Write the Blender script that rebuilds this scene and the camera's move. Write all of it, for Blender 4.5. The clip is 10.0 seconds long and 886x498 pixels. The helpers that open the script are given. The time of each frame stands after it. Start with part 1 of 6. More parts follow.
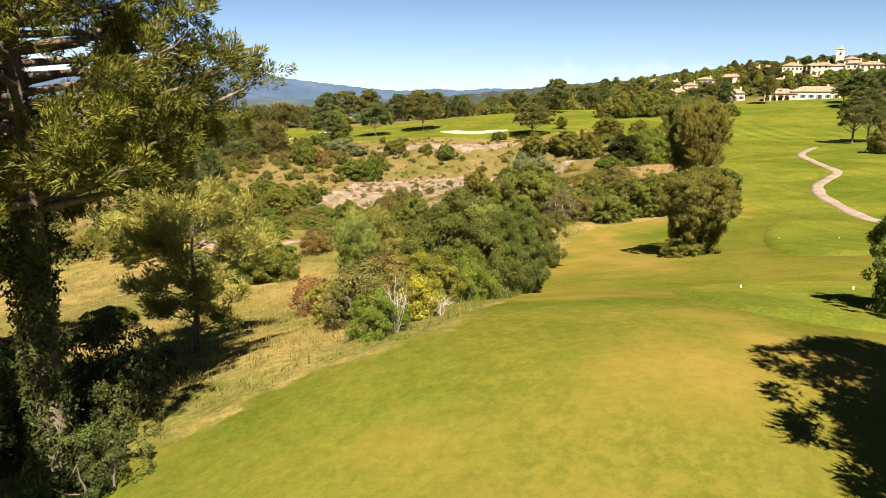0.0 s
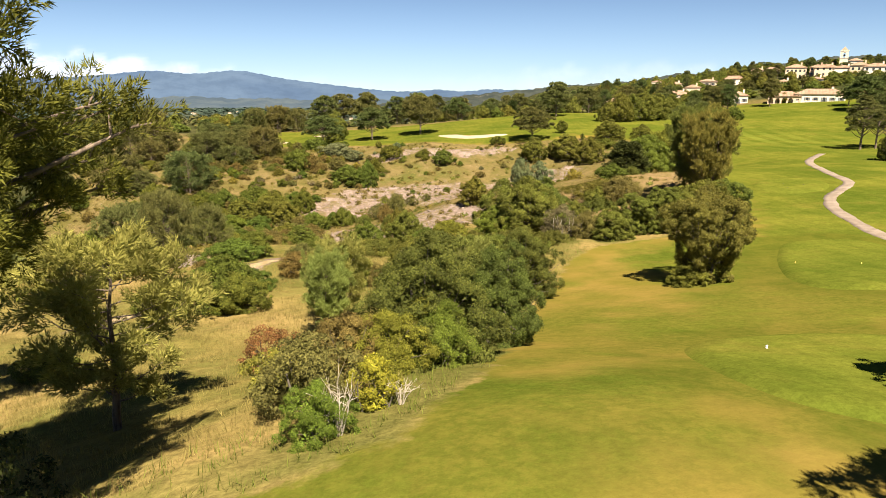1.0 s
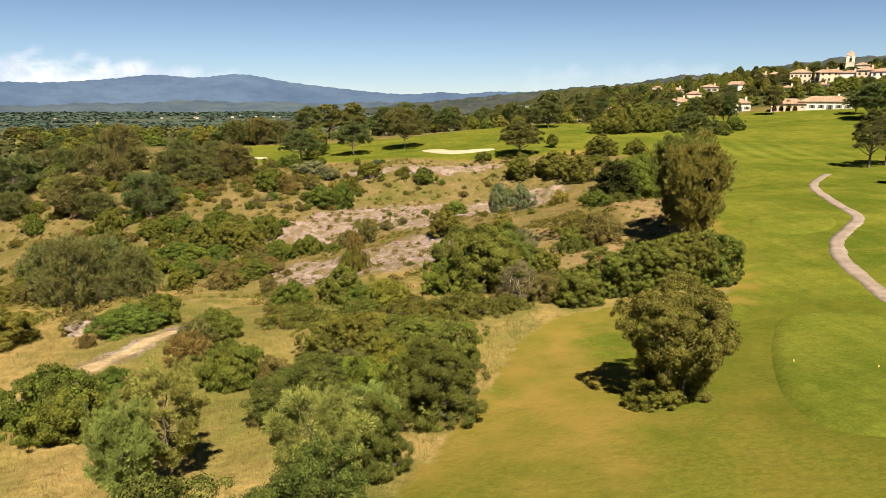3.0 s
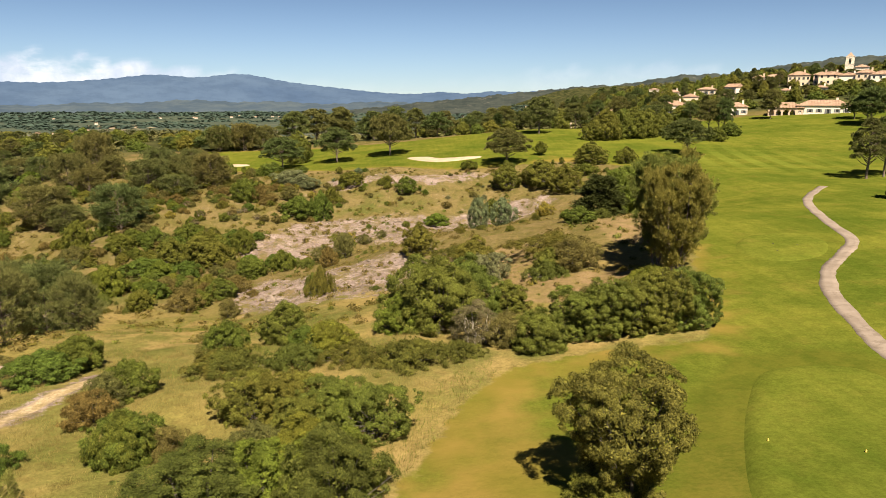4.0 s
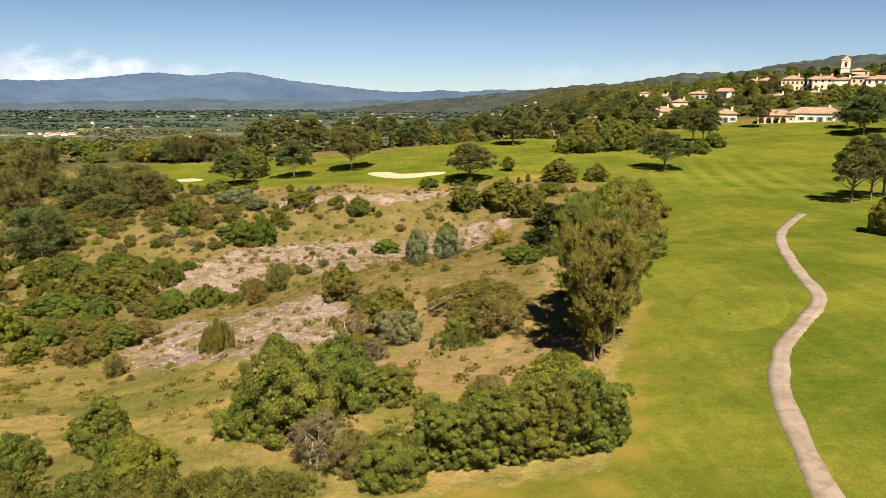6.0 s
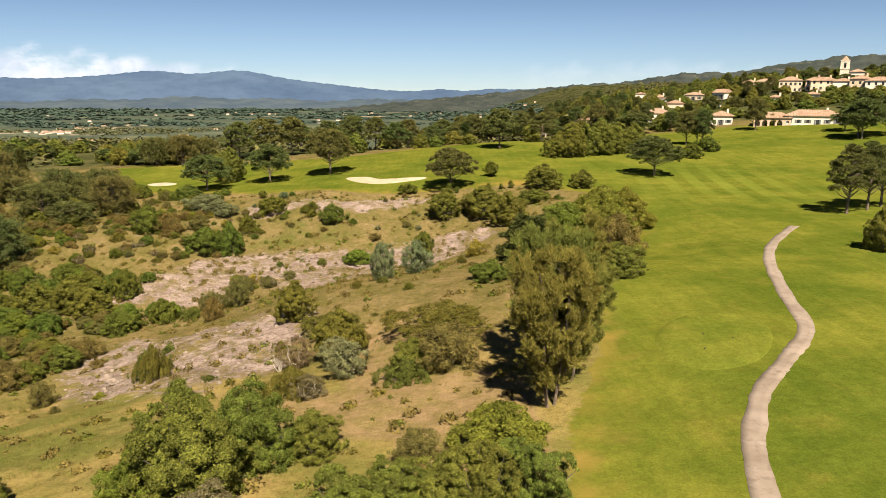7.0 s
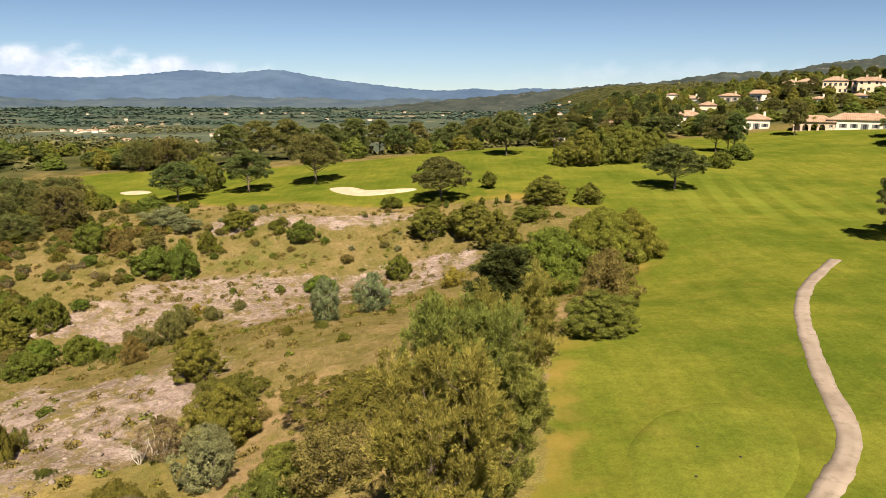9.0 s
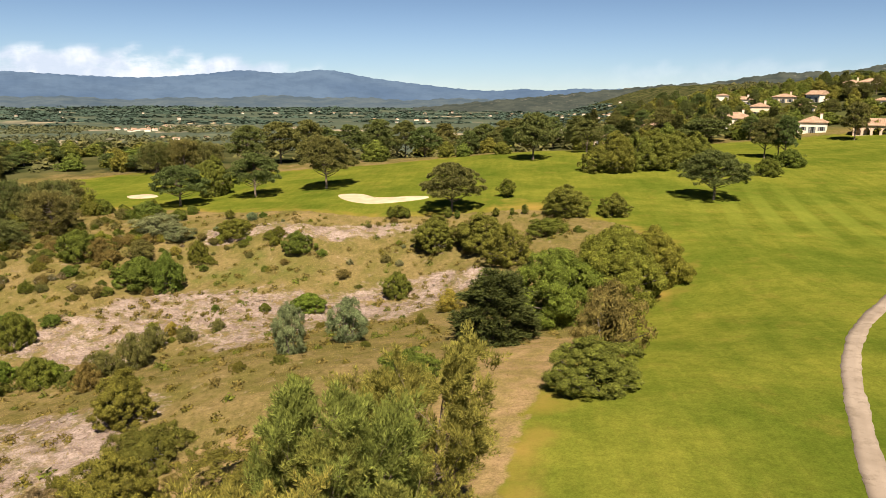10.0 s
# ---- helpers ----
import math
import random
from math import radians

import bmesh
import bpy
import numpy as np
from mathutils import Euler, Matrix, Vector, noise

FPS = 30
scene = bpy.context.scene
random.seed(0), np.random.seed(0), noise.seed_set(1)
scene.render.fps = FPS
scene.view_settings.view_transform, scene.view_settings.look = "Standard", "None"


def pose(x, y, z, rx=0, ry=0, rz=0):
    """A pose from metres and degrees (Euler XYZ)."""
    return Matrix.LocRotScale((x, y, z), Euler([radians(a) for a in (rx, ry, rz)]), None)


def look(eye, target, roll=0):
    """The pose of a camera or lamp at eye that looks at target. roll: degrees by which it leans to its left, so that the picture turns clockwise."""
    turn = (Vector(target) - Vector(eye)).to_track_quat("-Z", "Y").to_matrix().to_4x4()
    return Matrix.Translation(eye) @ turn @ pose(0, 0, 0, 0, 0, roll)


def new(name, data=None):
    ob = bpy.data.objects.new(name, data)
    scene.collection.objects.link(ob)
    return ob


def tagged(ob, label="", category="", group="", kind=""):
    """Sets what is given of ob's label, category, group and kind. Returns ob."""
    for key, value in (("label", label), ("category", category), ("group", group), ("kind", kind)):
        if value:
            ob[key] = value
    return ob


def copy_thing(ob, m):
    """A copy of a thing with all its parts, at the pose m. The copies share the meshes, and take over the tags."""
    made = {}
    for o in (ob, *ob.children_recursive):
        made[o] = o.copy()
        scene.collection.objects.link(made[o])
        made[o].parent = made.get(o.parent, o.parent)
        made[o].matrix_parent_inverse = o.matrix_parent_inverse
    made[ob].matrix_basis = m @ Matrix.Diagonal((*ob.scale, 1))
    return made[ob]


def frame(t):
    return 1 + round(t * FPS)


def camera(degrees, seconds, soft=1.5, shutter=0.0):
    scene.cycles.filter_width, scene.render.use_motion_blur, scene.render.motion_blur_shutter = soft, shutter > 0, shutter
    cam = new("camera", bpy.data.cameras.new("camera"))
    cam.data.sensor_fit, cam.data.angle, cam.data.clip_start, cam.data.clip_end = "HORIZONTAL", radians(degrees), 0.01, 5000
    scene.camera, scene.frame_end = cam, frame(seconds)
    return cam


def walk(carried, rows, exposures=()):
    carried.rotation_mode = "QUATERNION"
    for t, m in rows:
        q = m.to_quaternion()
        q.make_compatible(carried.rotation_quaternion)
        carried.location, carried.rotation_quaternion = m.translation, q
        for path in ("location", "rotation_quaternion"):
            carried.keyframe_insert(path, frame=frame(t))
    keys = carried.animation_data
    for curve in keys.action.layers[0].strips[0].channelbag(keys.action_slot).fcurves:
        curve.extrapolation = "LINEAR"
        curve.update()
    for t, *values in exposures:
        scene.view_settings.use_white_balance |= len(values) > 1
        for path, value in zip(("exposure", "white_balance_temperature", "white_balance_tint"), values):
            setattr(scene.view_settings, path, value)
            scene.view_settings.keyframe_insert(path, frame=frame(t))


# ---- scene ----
cam = camera(64.1, 10.0, soft=0.9)
PATH = [
    (0, (-12.007, -22.055, 12.431), (-11.966, -20.101, 12.003), 0.2),
    (0.5, (-11.503, -19.818, 12.851), (-11.464, -17.864, 12.423), 0.2),
    (1, (-10.852, -17.159, 13.282), (-10.814, -15.205, 12.856), 0.2),
    (1.5, (-9.845, -14.209, 13.922), (-9.809, -12.255, 13.496), 0.2),
    (2, (-8.437, -11.285, 14.671), (-8.404, -9.331, 14.246), 0.1),
    (2.5, (-6.637, -8.354, 15.569), (-6.608, -6.399, 15.144), 0.1),
    (2.7, (-5.826, -7.09, 15.912), (-5.799, -5.136, 15.489), 0.0),
    (3.8, (-1.029, 0.094, 17.696), (-1.009, 2.05, 17.277), -0.1),
    (4, (-0.197, 1.256, 18.189), (-0.175, 3.211, 17.767), -0.1),
    (4.5, (2.379, 4.463, 19.236), (2.398, 6.417, 18.812), -0.2),
    (5, (5.01, 7.695, 20.162), (5.029, 9.649, 19.737), -0.1),
    (5.5, (7.812, 11.005, 21.14), (7.83, 12.959, 20.713), -0.1),
    (7, (15.666, 21.799, 22.642), (15.684, 23.752, 22.211), 0.1),
    (7.5, (17.994, 26.182, 22.937), (18.006, 28.135, 22.504), 0.1),
    (8, (20.396, 30.888, 23.019), (20.394, 32.841, 22.588), 0.2),
    (8.5, (22.767, 35.954, 23.145), (22.73, 37.907, 22.713), 0.2),
    (9, (25.56, 41.426, 23.191), (25.482, 43.377, 22.758), 0.2),
    (9.5, (28.62, 47.522, 23.238), (28.485, 49.47, 22.805), 0.3),
    (10, (32.137, 54.349, 23.24), (31.926, 56.29, 22.807), 0.3),
]
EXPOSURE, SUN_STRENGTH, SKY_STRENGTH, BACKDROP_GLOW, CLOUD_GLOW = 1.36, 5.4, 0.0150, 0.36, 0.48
walk(cam, [(t, look(eye, target, roll)) for t, eye, target, roll in PATH], [(0.0, EXPOSURE + 0.4), (1.2, EXPOSURE + 0.3), (2.6, EXPOSURE + 0.06), (4.0, EXPOSURE), (10.0, EXPOSURE)])

# ---- sky and sun ----
SUN_ELEVATION = 52.0
SUN_FROM = Vector((0.22, -1.0, 1.024 * math.tan(radians(SUN_ELEVATION)))).normalized()
world = bpy.data.worlds.new("daylight")
scene.world = world
world.use_nodes = True
wn = world.node_tree
sky = wn.nodes.new("ShaderNodeTexSky")
sky.sky_type = "NISHITA"
sky.sun_disc = False
sky.sun_elevation = radians(SUN_ELEVATION)
sky.sun_rotation = math.atan2(SUN_FROM.x, SUN_FROM.y)
sky.altitude = 200.0
sky.air_density, sky.dust_density, sky.ozone_density = 1.0, 0.0, 4.0
up = wn.nodes.new("ShaderNodeVectorMath")
up.operation = "ADD"
up.inputs[1].default_value = (0.0, 0.0, 0.03)
wn.links.new(wn.nodes.new("ShaderNodeTexCoord").outputs["Generated"], up.inputs[0])
wn.links.new(up.outputs[0], sky.inputs["Vector"])
clear = wn.nodes.new("ShaderNodeMix")
clear.data_type, clear.blend_type = "RGBA", "MULTIPLY"
clear.inputs[0].default_value = 1.0
clear.inputs[7].default_value = (0.98, 0.98, 1.05, 1.0)
wn.links.new(sky.outputs[0], clear.inputs[6])
# the clear air glows brighter towards the horizon, all the way round
split, band, glow = wn.nodes.new("ShaderNodeSeparateXYZ"), wn.nodes.new("ShaderNodeMapRange"), wn.nodes.new("ShaderNodeVectorMath")
band.interpolation_type = "SMOOTHSTEP"
for n, v in ((1, 0.06), (2, 0.34), (3, 2.52), (4, 1.0)):
    band.inputs[n].default_value = v
glow.operation = "SCALE"
wn.links.new(up.outputs[0], split.inputs[0])
wn.links.new(split.outputs[2], band.inputs[0])
wn.links.new(clear.outputs[2], glow.inputs[0])
wn.links.new(band.outputs[0], glow.inputs["Scale"])
wn.links.new(glow.outputs[0], wn.nodes["Background"].inputs["Color"])
wn.nodes["Background"].inputs["Strength"].default_value = SKY_STRENGTH
sun = new("sun", bpy.data.lights.new("sun", "SUN"))
sun.data.energy, sun.data.angle, sun.data.color = SUN_STRENGTH, radians(0.53), (1.0, 0.845, 0.620)
sun.matrix_world = look(SUN_FROM * 300, (0, 0, 0))


# ---- node helpers ----
class Nodes:
    """Short names for the shader nodes used below."""

    def __init__(self, name):
        self.material = bpy.data.materials.new(name)
        self.material.use_nodes = True
        self.tree = self.material.node_tree
        self.tree.nodes.clear()

    def add(self, kind, **given):
        node = self.tree.nodes.new("ShaderNode" + kind)
        for key, value in given.items():
            self.put(node.inputs[key.replace("_", " ")], value)
        return node

    def put(self, socket, value):
        if isinstance(value, bpy.types.NodeSocket):
            self.tree.links.new(value, socket)
        elif isinstance(value, tuple) and socket.type == "RGBA":
            socket.default_value = (*value[:3], 1.0)
        else:
            socket.default_value = value

    def position(self):
        return self.add("NewGeometry").outputs["Position"]

    def noise(self, scale, detail=4.0, rough=0.55, at=None, stretch=None):
        where = at if at is not None else self.position()
        if stretch:
            mapping = self.add("Mapping")
            self.put(mapping.inputs["Vector"], where)
            mapping.inputs["Scale"].default_value = stretch
            where = mapping.outputs[0]
        node = self.add("TexNoise", Vector=where, Scale=scale, Detail=detail, Roughness=rough)
        return node.outputs["Fac"]

    def band(self, value, low, high, to_low=0.0, to_high=1.0):
        node = self.add("MapRange")
        node.interpolation_type = "SMOOTHSTEP"
        for n, v in enumerate((value, low, high, to_low, to_high)):
            self.put(node.inputs[n], v)
        return node.outputs[0]

    def math(self, how, a, b=0.0):
        node = self.add("Math")
        node.operation = how
        self.put(node.inputs[0], a)
        self.put(node.inputs[1], b)
        return node.outputs[0]

    def mix(self, factor, a, b, how="MIX"):
        node = self.add("Mix")
        node.data_type = "RGBA"
        node.blend_type = how
        for n, v in ((0, factor), (6, a), (7, b)):
            self.put(node.inputs[n], v)
        return node.outputs[2]

    def attribute(self, name):
        node = self.add("Attribute")
        node.attribute_name = name
        return node.outputs["Fac"]

    def bump(self, height, strength, distance):
        return self.add("Bump", Height=height, Strength=strength, Distance=distance).outputs[0]

    def island(self):
        return self.add("NewGeometry").outputs["Random Per Island"]

    def each(self):
        return self.add("ObjectInfo").outputs["Random"]

    def surface(self, colour, rough=0.8, normal=None, specular=0.3, metallic=0.0):
        node = self.add("BsdfPrincipled", Base_Color=colour, Roughness=rough, Metallic=metallic)
        node.inputs["Specular IOR Level"].default_value = specular
        if normal is not None:
            self.put(node.inputs["Normal"], normal)
        return node.outputs[0]

    def done(self, shader):
        out = self.add("OutputMaterial")
        self.put(out.inputs["Surface"], shader)
        return self.material


def leaf_material(name, dark, light, sheer=0.09, rough=0.75):
    n = Nodes(name)
    colour = n.mix(n.island(), dark, light)
    tone = n.band(n.noise(0.9, 3.0), 0.34, 0.66, 0.72, 1.22)
    shift = n.math("ADD", n.math("MULTIPLY", n.each(), 0.34), 0.74)
    colour = n.mix(1.0, colour, n.add("CombineColor", Red=n.math("MULTIPLY", tone, shift), Green=tone, Blue=tone).outputs[0], "MULTIPLY")
    body = n.surface(colour, rough, specular=0.12)
    glow = n.add("BsdfTranslucent", Color=n.mix(0.5, colour, (light[0] * 1.3, light[1] * 1.5, light[2]))).outputs[0]
    mixed = n.add("MixShader")
    n.put(mixed.inputs[0], sheer)
    n.put(mixed.inputs[1], body)
    n.put(mixed.inputs[2], glow)
    return n.done(mixed.outputs[0])


def bark_material(name, dark, light):
    n = Nodes(name)
    streak = n.noise(9.0, 5.0, 0.65, stretch=(1, 1, 0.18))
    colour = n.mix(n.band(streak, 0.35, 0.65), dark, light)
    colour = n.mix(n.band(n.noise(1.5, 2.0), 0.45, 0.7, 0.0, 0.45), colour, light)
    return n.done(n.surface(colour, 0.9, n.bump(streak, 0.8, 0.03)))


def plain_material(name, colour, rough=0.7, vary=0.15, scale=2.0, grain=20.0, metallic=0.0):
    n = Nodes(name)
    lighter, darker = tuple(min(1, c * (1 + vary)) for c in colour), tuple(c * (1 - vary) for c in colour)
    shade = n.mix(n.band(n.noise(scale, 5.0), 0.3, 0.7), darker, lighter)
    shade = n.mix(n.band(n.noise(grain, 3.0), 0.45, 0.75, 0.0, 0.35), shade, darker)
    return n.done(n.surface(shade, rough, n.bump(n.noise(grain, 3.0), 0.3, 0.01), metallic=metallic))


# ---- materials ----
def turf_colour(n, lush, worn):
    """Mown turf: patches, fine grain and a little straw."""
    wide = n.band(n.noise(0.055, 3.0), 0.34, 0.66)
    colour = n.mix(wide, lush, worn)
    straw = n.band(n.noise(0.19, 4.0, 0.65), 0.52, 0.72, 0.0, 0.55)
    colour = n.mix(straw, colour, (worn[0] * 1.12, worn[1] * 0.95, worn[2] * 1.2))
    patch = n.math("MULTIPLY", n.band(n.noise(0.33, 6.0, 0.66), 0.3, 0.7, 0.88, 1.14), n.band(n.noise(0.5, 5.0, 0.62, stretch=(1.5, 0.14, 1)), 0.34, 0.66, 0.91, 1.07))
    patch = n.math("MULTIPLY", patch, n.band(n.noise(0.11, 4.0, 0.6, stretch=(0.6, 1.4, 1)), 0.36, 0.64, 0.88, 1.08))
    fine = n.math("MULTIPLY", n.band(n.noise(6.0, 7.0, 0.8), 0.32, 0.68, 0.80, 1.18), n.band(n.noise(1.7, 6.0, 0.72), 0.34, 0.66, 0.88, 1.10))
    colour = n.mix(1.0, colour, n.add("CombineColor", Red=patch, Green=n.math("ADD", n.math("MULTIPLY", patch, 0.7), 0.3), Blue=patch).outputs[0], "MULTIPLY")
    return n.mix(1.0, colour, n.add("CombineColor", Red=fine, Green=fine, Blue=fine).outputs[0], "MULTIPLY")


def ground_material():
    n = Nodes("ground_cover")
    rag = n.math("SUBTRACT", n.noise(0.252, 3.600, 0.494), 0.5)
    ragged = lambda name, by, low, high: n.band(n.math("ADD", n.attribute(name), n.math("MULTIPLY", rag, by)), low, high)
    # dry meadow: straw, tan and green weeds
    straw = n.mix(n.band(n.noise(0.086, 3.600, 0.456), 0.32, 0.66), (0.232, 0.170, 0.070), (0.160, 0.134, 0.043))
    weeds = n.band(n.noise(0.07, 6.0, 0.66), 0.42, 0.60)
    meadow = n.mix(n.math("MULTIPLY", weeds, 0.7), straw, (0.076, 0.090, 0.021))
    meadow = n.mix(n.band(n.noise(1.008, 3.600, 0.532), 0.5, 0.72, 0.0, 0.6), meadow, (0.110, 0.084, 0.028))
    hill = n.mix(n.band(n.noise(0.16, 7.0, 0.72), 0.36, 0.62), (0.148, 0.112, 0.052), (0.092, 0.082, 0.026))
    hill = n.mix(n.band(n.noise(1.3, 7.0, 0.80), 0.46, 0.64, 0.0, 0.6), hill, (0.060, 0.052, 0.018))
    hill = n.mix(n.band(n.noise(0.6, 5.0, 0.7), 0.60, 0.68, 0.0, 0.6), hill, (0.205, 0.160, 0.112))
    meadow = n.mix(n.attribute("hill"), meadow, hill)
    # scree and bare banks
    soil = n.mix(n.band(n.noise(0.30, 9.0, 0.78, stretch=(0.7, 1.8, 1)), 0.36, 0.62), (0.138, 0.104, 0.095), (0.268, 0.216, 0.204))
    soil = n.mix(n.band(n.noise(2.6, 8.0, 0.82), 0.46, 0.62, 0.0, 0.75), soil, (0.100, 0.072, 0.054))
    soil = n.mix(n.band(n.noise(0.24, 7.0, 0.75), 0.475, 0.60, 0.0, 0.82), soil, n.mix(n.band(n.noise(1.1, 5.0, 0.7), 0.4, 0.6), (0.128, 0.094, 0.036), (0.074, 0.072, 0.020)))
    colour = n.mix(n.math("MULTIPLY", ragged("lush", 1.6, 0.35, 0.95), 0.8), meadow, n.mix(n.band(n.noise(0.9, 5.0, 0.7), 0.35, 0.65), (0.062, 0.074, 0.018), (0.098, 0.100, 0.028)))
    colour = n.mix(n.band(n.math("ADD", n.attribute("bare"), n.math("MULTIPLY", n.math("SUBTRACT", n.noise(0.13, 9.0, 0.80, stretch=(0.8, 1.5, 1)), 0.5), 3.6)), 0.52, 0.80), colour, soil)
    sandy = n.mix(n.band(n.noise(0.504, 3.600, 0.532), 0.3, 0.7), (0.196, 0.138, 0.076), (0.142, 0.112, 0.046))
    colour = n.mix(ragged("sandy", 0.7, 0.35, 0.6), colour, sandy)
    colour = n.mix(ragged("pale", 1.5, 0.45, 0.85), colour, n.mix(n.band(n.noise(1.1, 5.0, 0.7), 0.35, 0.65), (0.330, 0.262, 0.172), (0.235, 0.180, 0.098)))
    speck = n.math("MULTIPLY", n.band(n.noise(6.0, 6.0, 0.78), 0.3, 0.7, 0.76, 1.22), n.band(n.noise(1.4, 6.0, 0.74), 0.3, 0.7, 0.84, 1.14))
    colour = n.mix(1.0, colour, n.add("CombineColor", Red=speck, Green=speck, Blue=speck).outputs[0], "MULTIPLY")
    # fairway
    turf = turf_colour(n, (0.064, 0.084, 0.011), (0.100, 0.110, 0.016))
    place = n.add("SeparateXYZ", Vector=n.position())
    along = n.math("ADD", place.outputs[0], n.math("MULTIPLY", place.outputs[1], -0.171))
    along = n.math("ADD", along, n.math("MULTIPLY", n.noise(0.03, 2.0), 1.0))
    stripe = n.band(n.math("SINE", n.math("MULTIPLY", along, 0.98)), -0.5, 0.5)
    stripe = n.math("MULTIPLY", stripe, n.attribute("stripes"))
    turf = n.mix(n.math("MULTIPLY", stripe, 0.42), turf, (0.140, 0.165, 0.026))
    worn = n.mix(n.band(n.noise(0.180, 3.600, 0.494), 0.3, 0.7), (0.208, 0.140, 0.040), (0.136, 0.112, 0.022))
    turf = n.mix(n.math("MULTIPLY", ragged("collar", 0.9, 0.25, 0.8), 0.6), turf, n.mix(n.band(n.noise(0.45, 6.0, 0.7), 0.4, 0.6), (0.048, 0.060, 0.008), (0.078, 0.080, 0.012)))
    turf = n.mix(n.math("MULTIPLY", ragged("fringe", 1.5, 0.2, 0.95), 0.92), turf, worn)
    tuft = n.mix(n.band(n.noise(2.6, 6.0, 0.75), 0.40, 0.60), (0.076, 0.080, 0.013), (0.118, 0.107, 0.020))
    tuft = n.mix(n.band(n.noise(0.27, 5.0, 0.66), 0.46, 0.70, 0.0, 0.55), tuft, (0.146, 0.112, 0.026))
    turf = n.mix(n.math("MULTIPLY", n.math("MULTIPLY", n.attribute("tufts"), n.band(n.noise(0.16, 6.0, 0.68), 0.30, 0.68)), 0.8), turf, tuft)
    colour = n.mix(n.band(n.math("ADD", n.attribute("turf"), n.math("MULTIPLY", n.math("SUBTRACT", n.noise(0.5, 5.0, 0.65), 0.5), 1.6)), 0.34, 0.66), colour, turf)
    # the plain: fields, hedges and woods, distance haze painted into their colours
    cells = n.add("TexVoronoi", Scale=0.0095, Randomness=0.9)
    n.put(cells.inputs["Vector"], n.position())
    pick = n.add("SeparateColor", Color=cells.outputs["Color"]).outputs[0]
    field = n.mix(n.band(pick, 0.80, 0.84), (0.084, 0.096, 0.066), (0.210, 0.180, 0.136))
    field = n.mix(n.band(pick, 0.45, 0.55), (0.060, 0.074, 0.054), field)
    woods = n.band(n.noise(0.004, 6.0, 0.62), 0.40, 0.50)
    field = n.mix(woods, field, n.mix(n.noise(0.065, 2.880, 0.532), (0.040, 0.053, 0.042), (0.064, 0.078, 0.060)))
    field = n.mix(ragged("tilled", 0.3, 0.35, 0.65), field, (0.250, 0.205, 0.150))
    colour = n.mix(ragged("plain", 0.4, 0.3, 0.7), colour, field)
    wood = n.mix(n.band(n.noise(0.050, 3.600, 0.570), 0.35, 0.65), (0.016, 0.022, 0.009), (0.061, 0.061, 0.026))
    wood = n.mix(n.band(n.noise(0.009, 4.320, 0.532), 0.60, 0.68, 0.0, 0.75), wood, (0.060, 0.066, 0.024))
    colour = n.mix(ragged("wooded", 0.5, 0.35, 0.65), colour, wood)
    grain = n.math("ADD", n.noise(3.600, 3.600, 0.570), n.math("MULTIPLY", n.noise(0.648, 3.600, 0.532), 2.0))
    return n.done(n.surface(colour, 0.92, n.bump(grain, n.band(n.attribute("turf"), 0.3, 0.7, 0.7, 0.22), 0.12), specular=0.0))


def tee_material():
    n = Nodes("close_mown_turf")
    colour = turf_colour(n, (0.075, 0.094, 0.013), (0.102, 0.114, 0.017))
    return n.done(n.surface(colour, 0.9, n.bump(n.noise(4.320, 2.880, 0.532), 0.15, 0.03), specular=0.0))


def sand_material():
    n = Nodes("bunker_sand")
    colour = n.mix(n.band(n.noise(0.432, 3.600, 0.456), 0.3, 0.7), (0.310, 0.256, 0.184), (0.375, 0.322, 0.248))
    return n.done(n.surface(colour, 0.95, n.bump(n.noise(4.0, 4.0), 0.4, 0.05), specular=0.1))


def concrete_material():
    n = Nodes("cart_path_concrete")
    colour = n.mix(n.band(n.noise(0.360, 3.600, 0.494), 0.3, 0.7), (0.160, 0.128, 0.105), (0.226, 0.186, 0.160))
    colour = n.mix(n.band(n.noise(0.9, 6.0, 0.7), 0.48, 0.66, 0.0, 0.75), colour, (0.120, 0.095, 0.074))
    colour = n.mix(n.math("MULTIPLY", n.each(), 0.12), colour, (0.331, 0.288, 0.258))
    return n.done(n.surface(colour, 0.9, n.bump(n.noise(8.640, 3.600, 0.532), 0.4, 0.02)))


def stucco_material(name, colour):
    n = Nodes(name)
    shade = n.mix(n.band(n.noise(0.35, 4.0), 0.3, 0.7), colour, tuple(c * 0.86 for c in colour))
    shade = n.mix(n.band(n.noise(2.5, 5.0, 0.7), 0.58, 0.75, 0.0, 0.3), shade, tuple(c * 0.7 for c in colour))
    return n.done(n.surface(shade, 0.9, n.bump(n.noise(9.0, 4.0), 0.25, 0.02)))


def tile_material():
    n = Nodes("clay_roof_tiles")
    colour = n.mix(n.band(n.noise(0.640, 4.250, 0.665), 0.3, 0.7), (0.215, 0.138, 0.098), (0.325, 0.232, 0.176))
    colour = n.mix(n.band(n.noise(2.800, 3.400, 0.665), 0.5, 0.75, 0.0, 0.6), colour, (0.192, 0.119, 0.085))
    return n.done(n.surface(colour, 0.85, n.bump(n.noise(5.0, 3.0), 0.5, 0.06)))


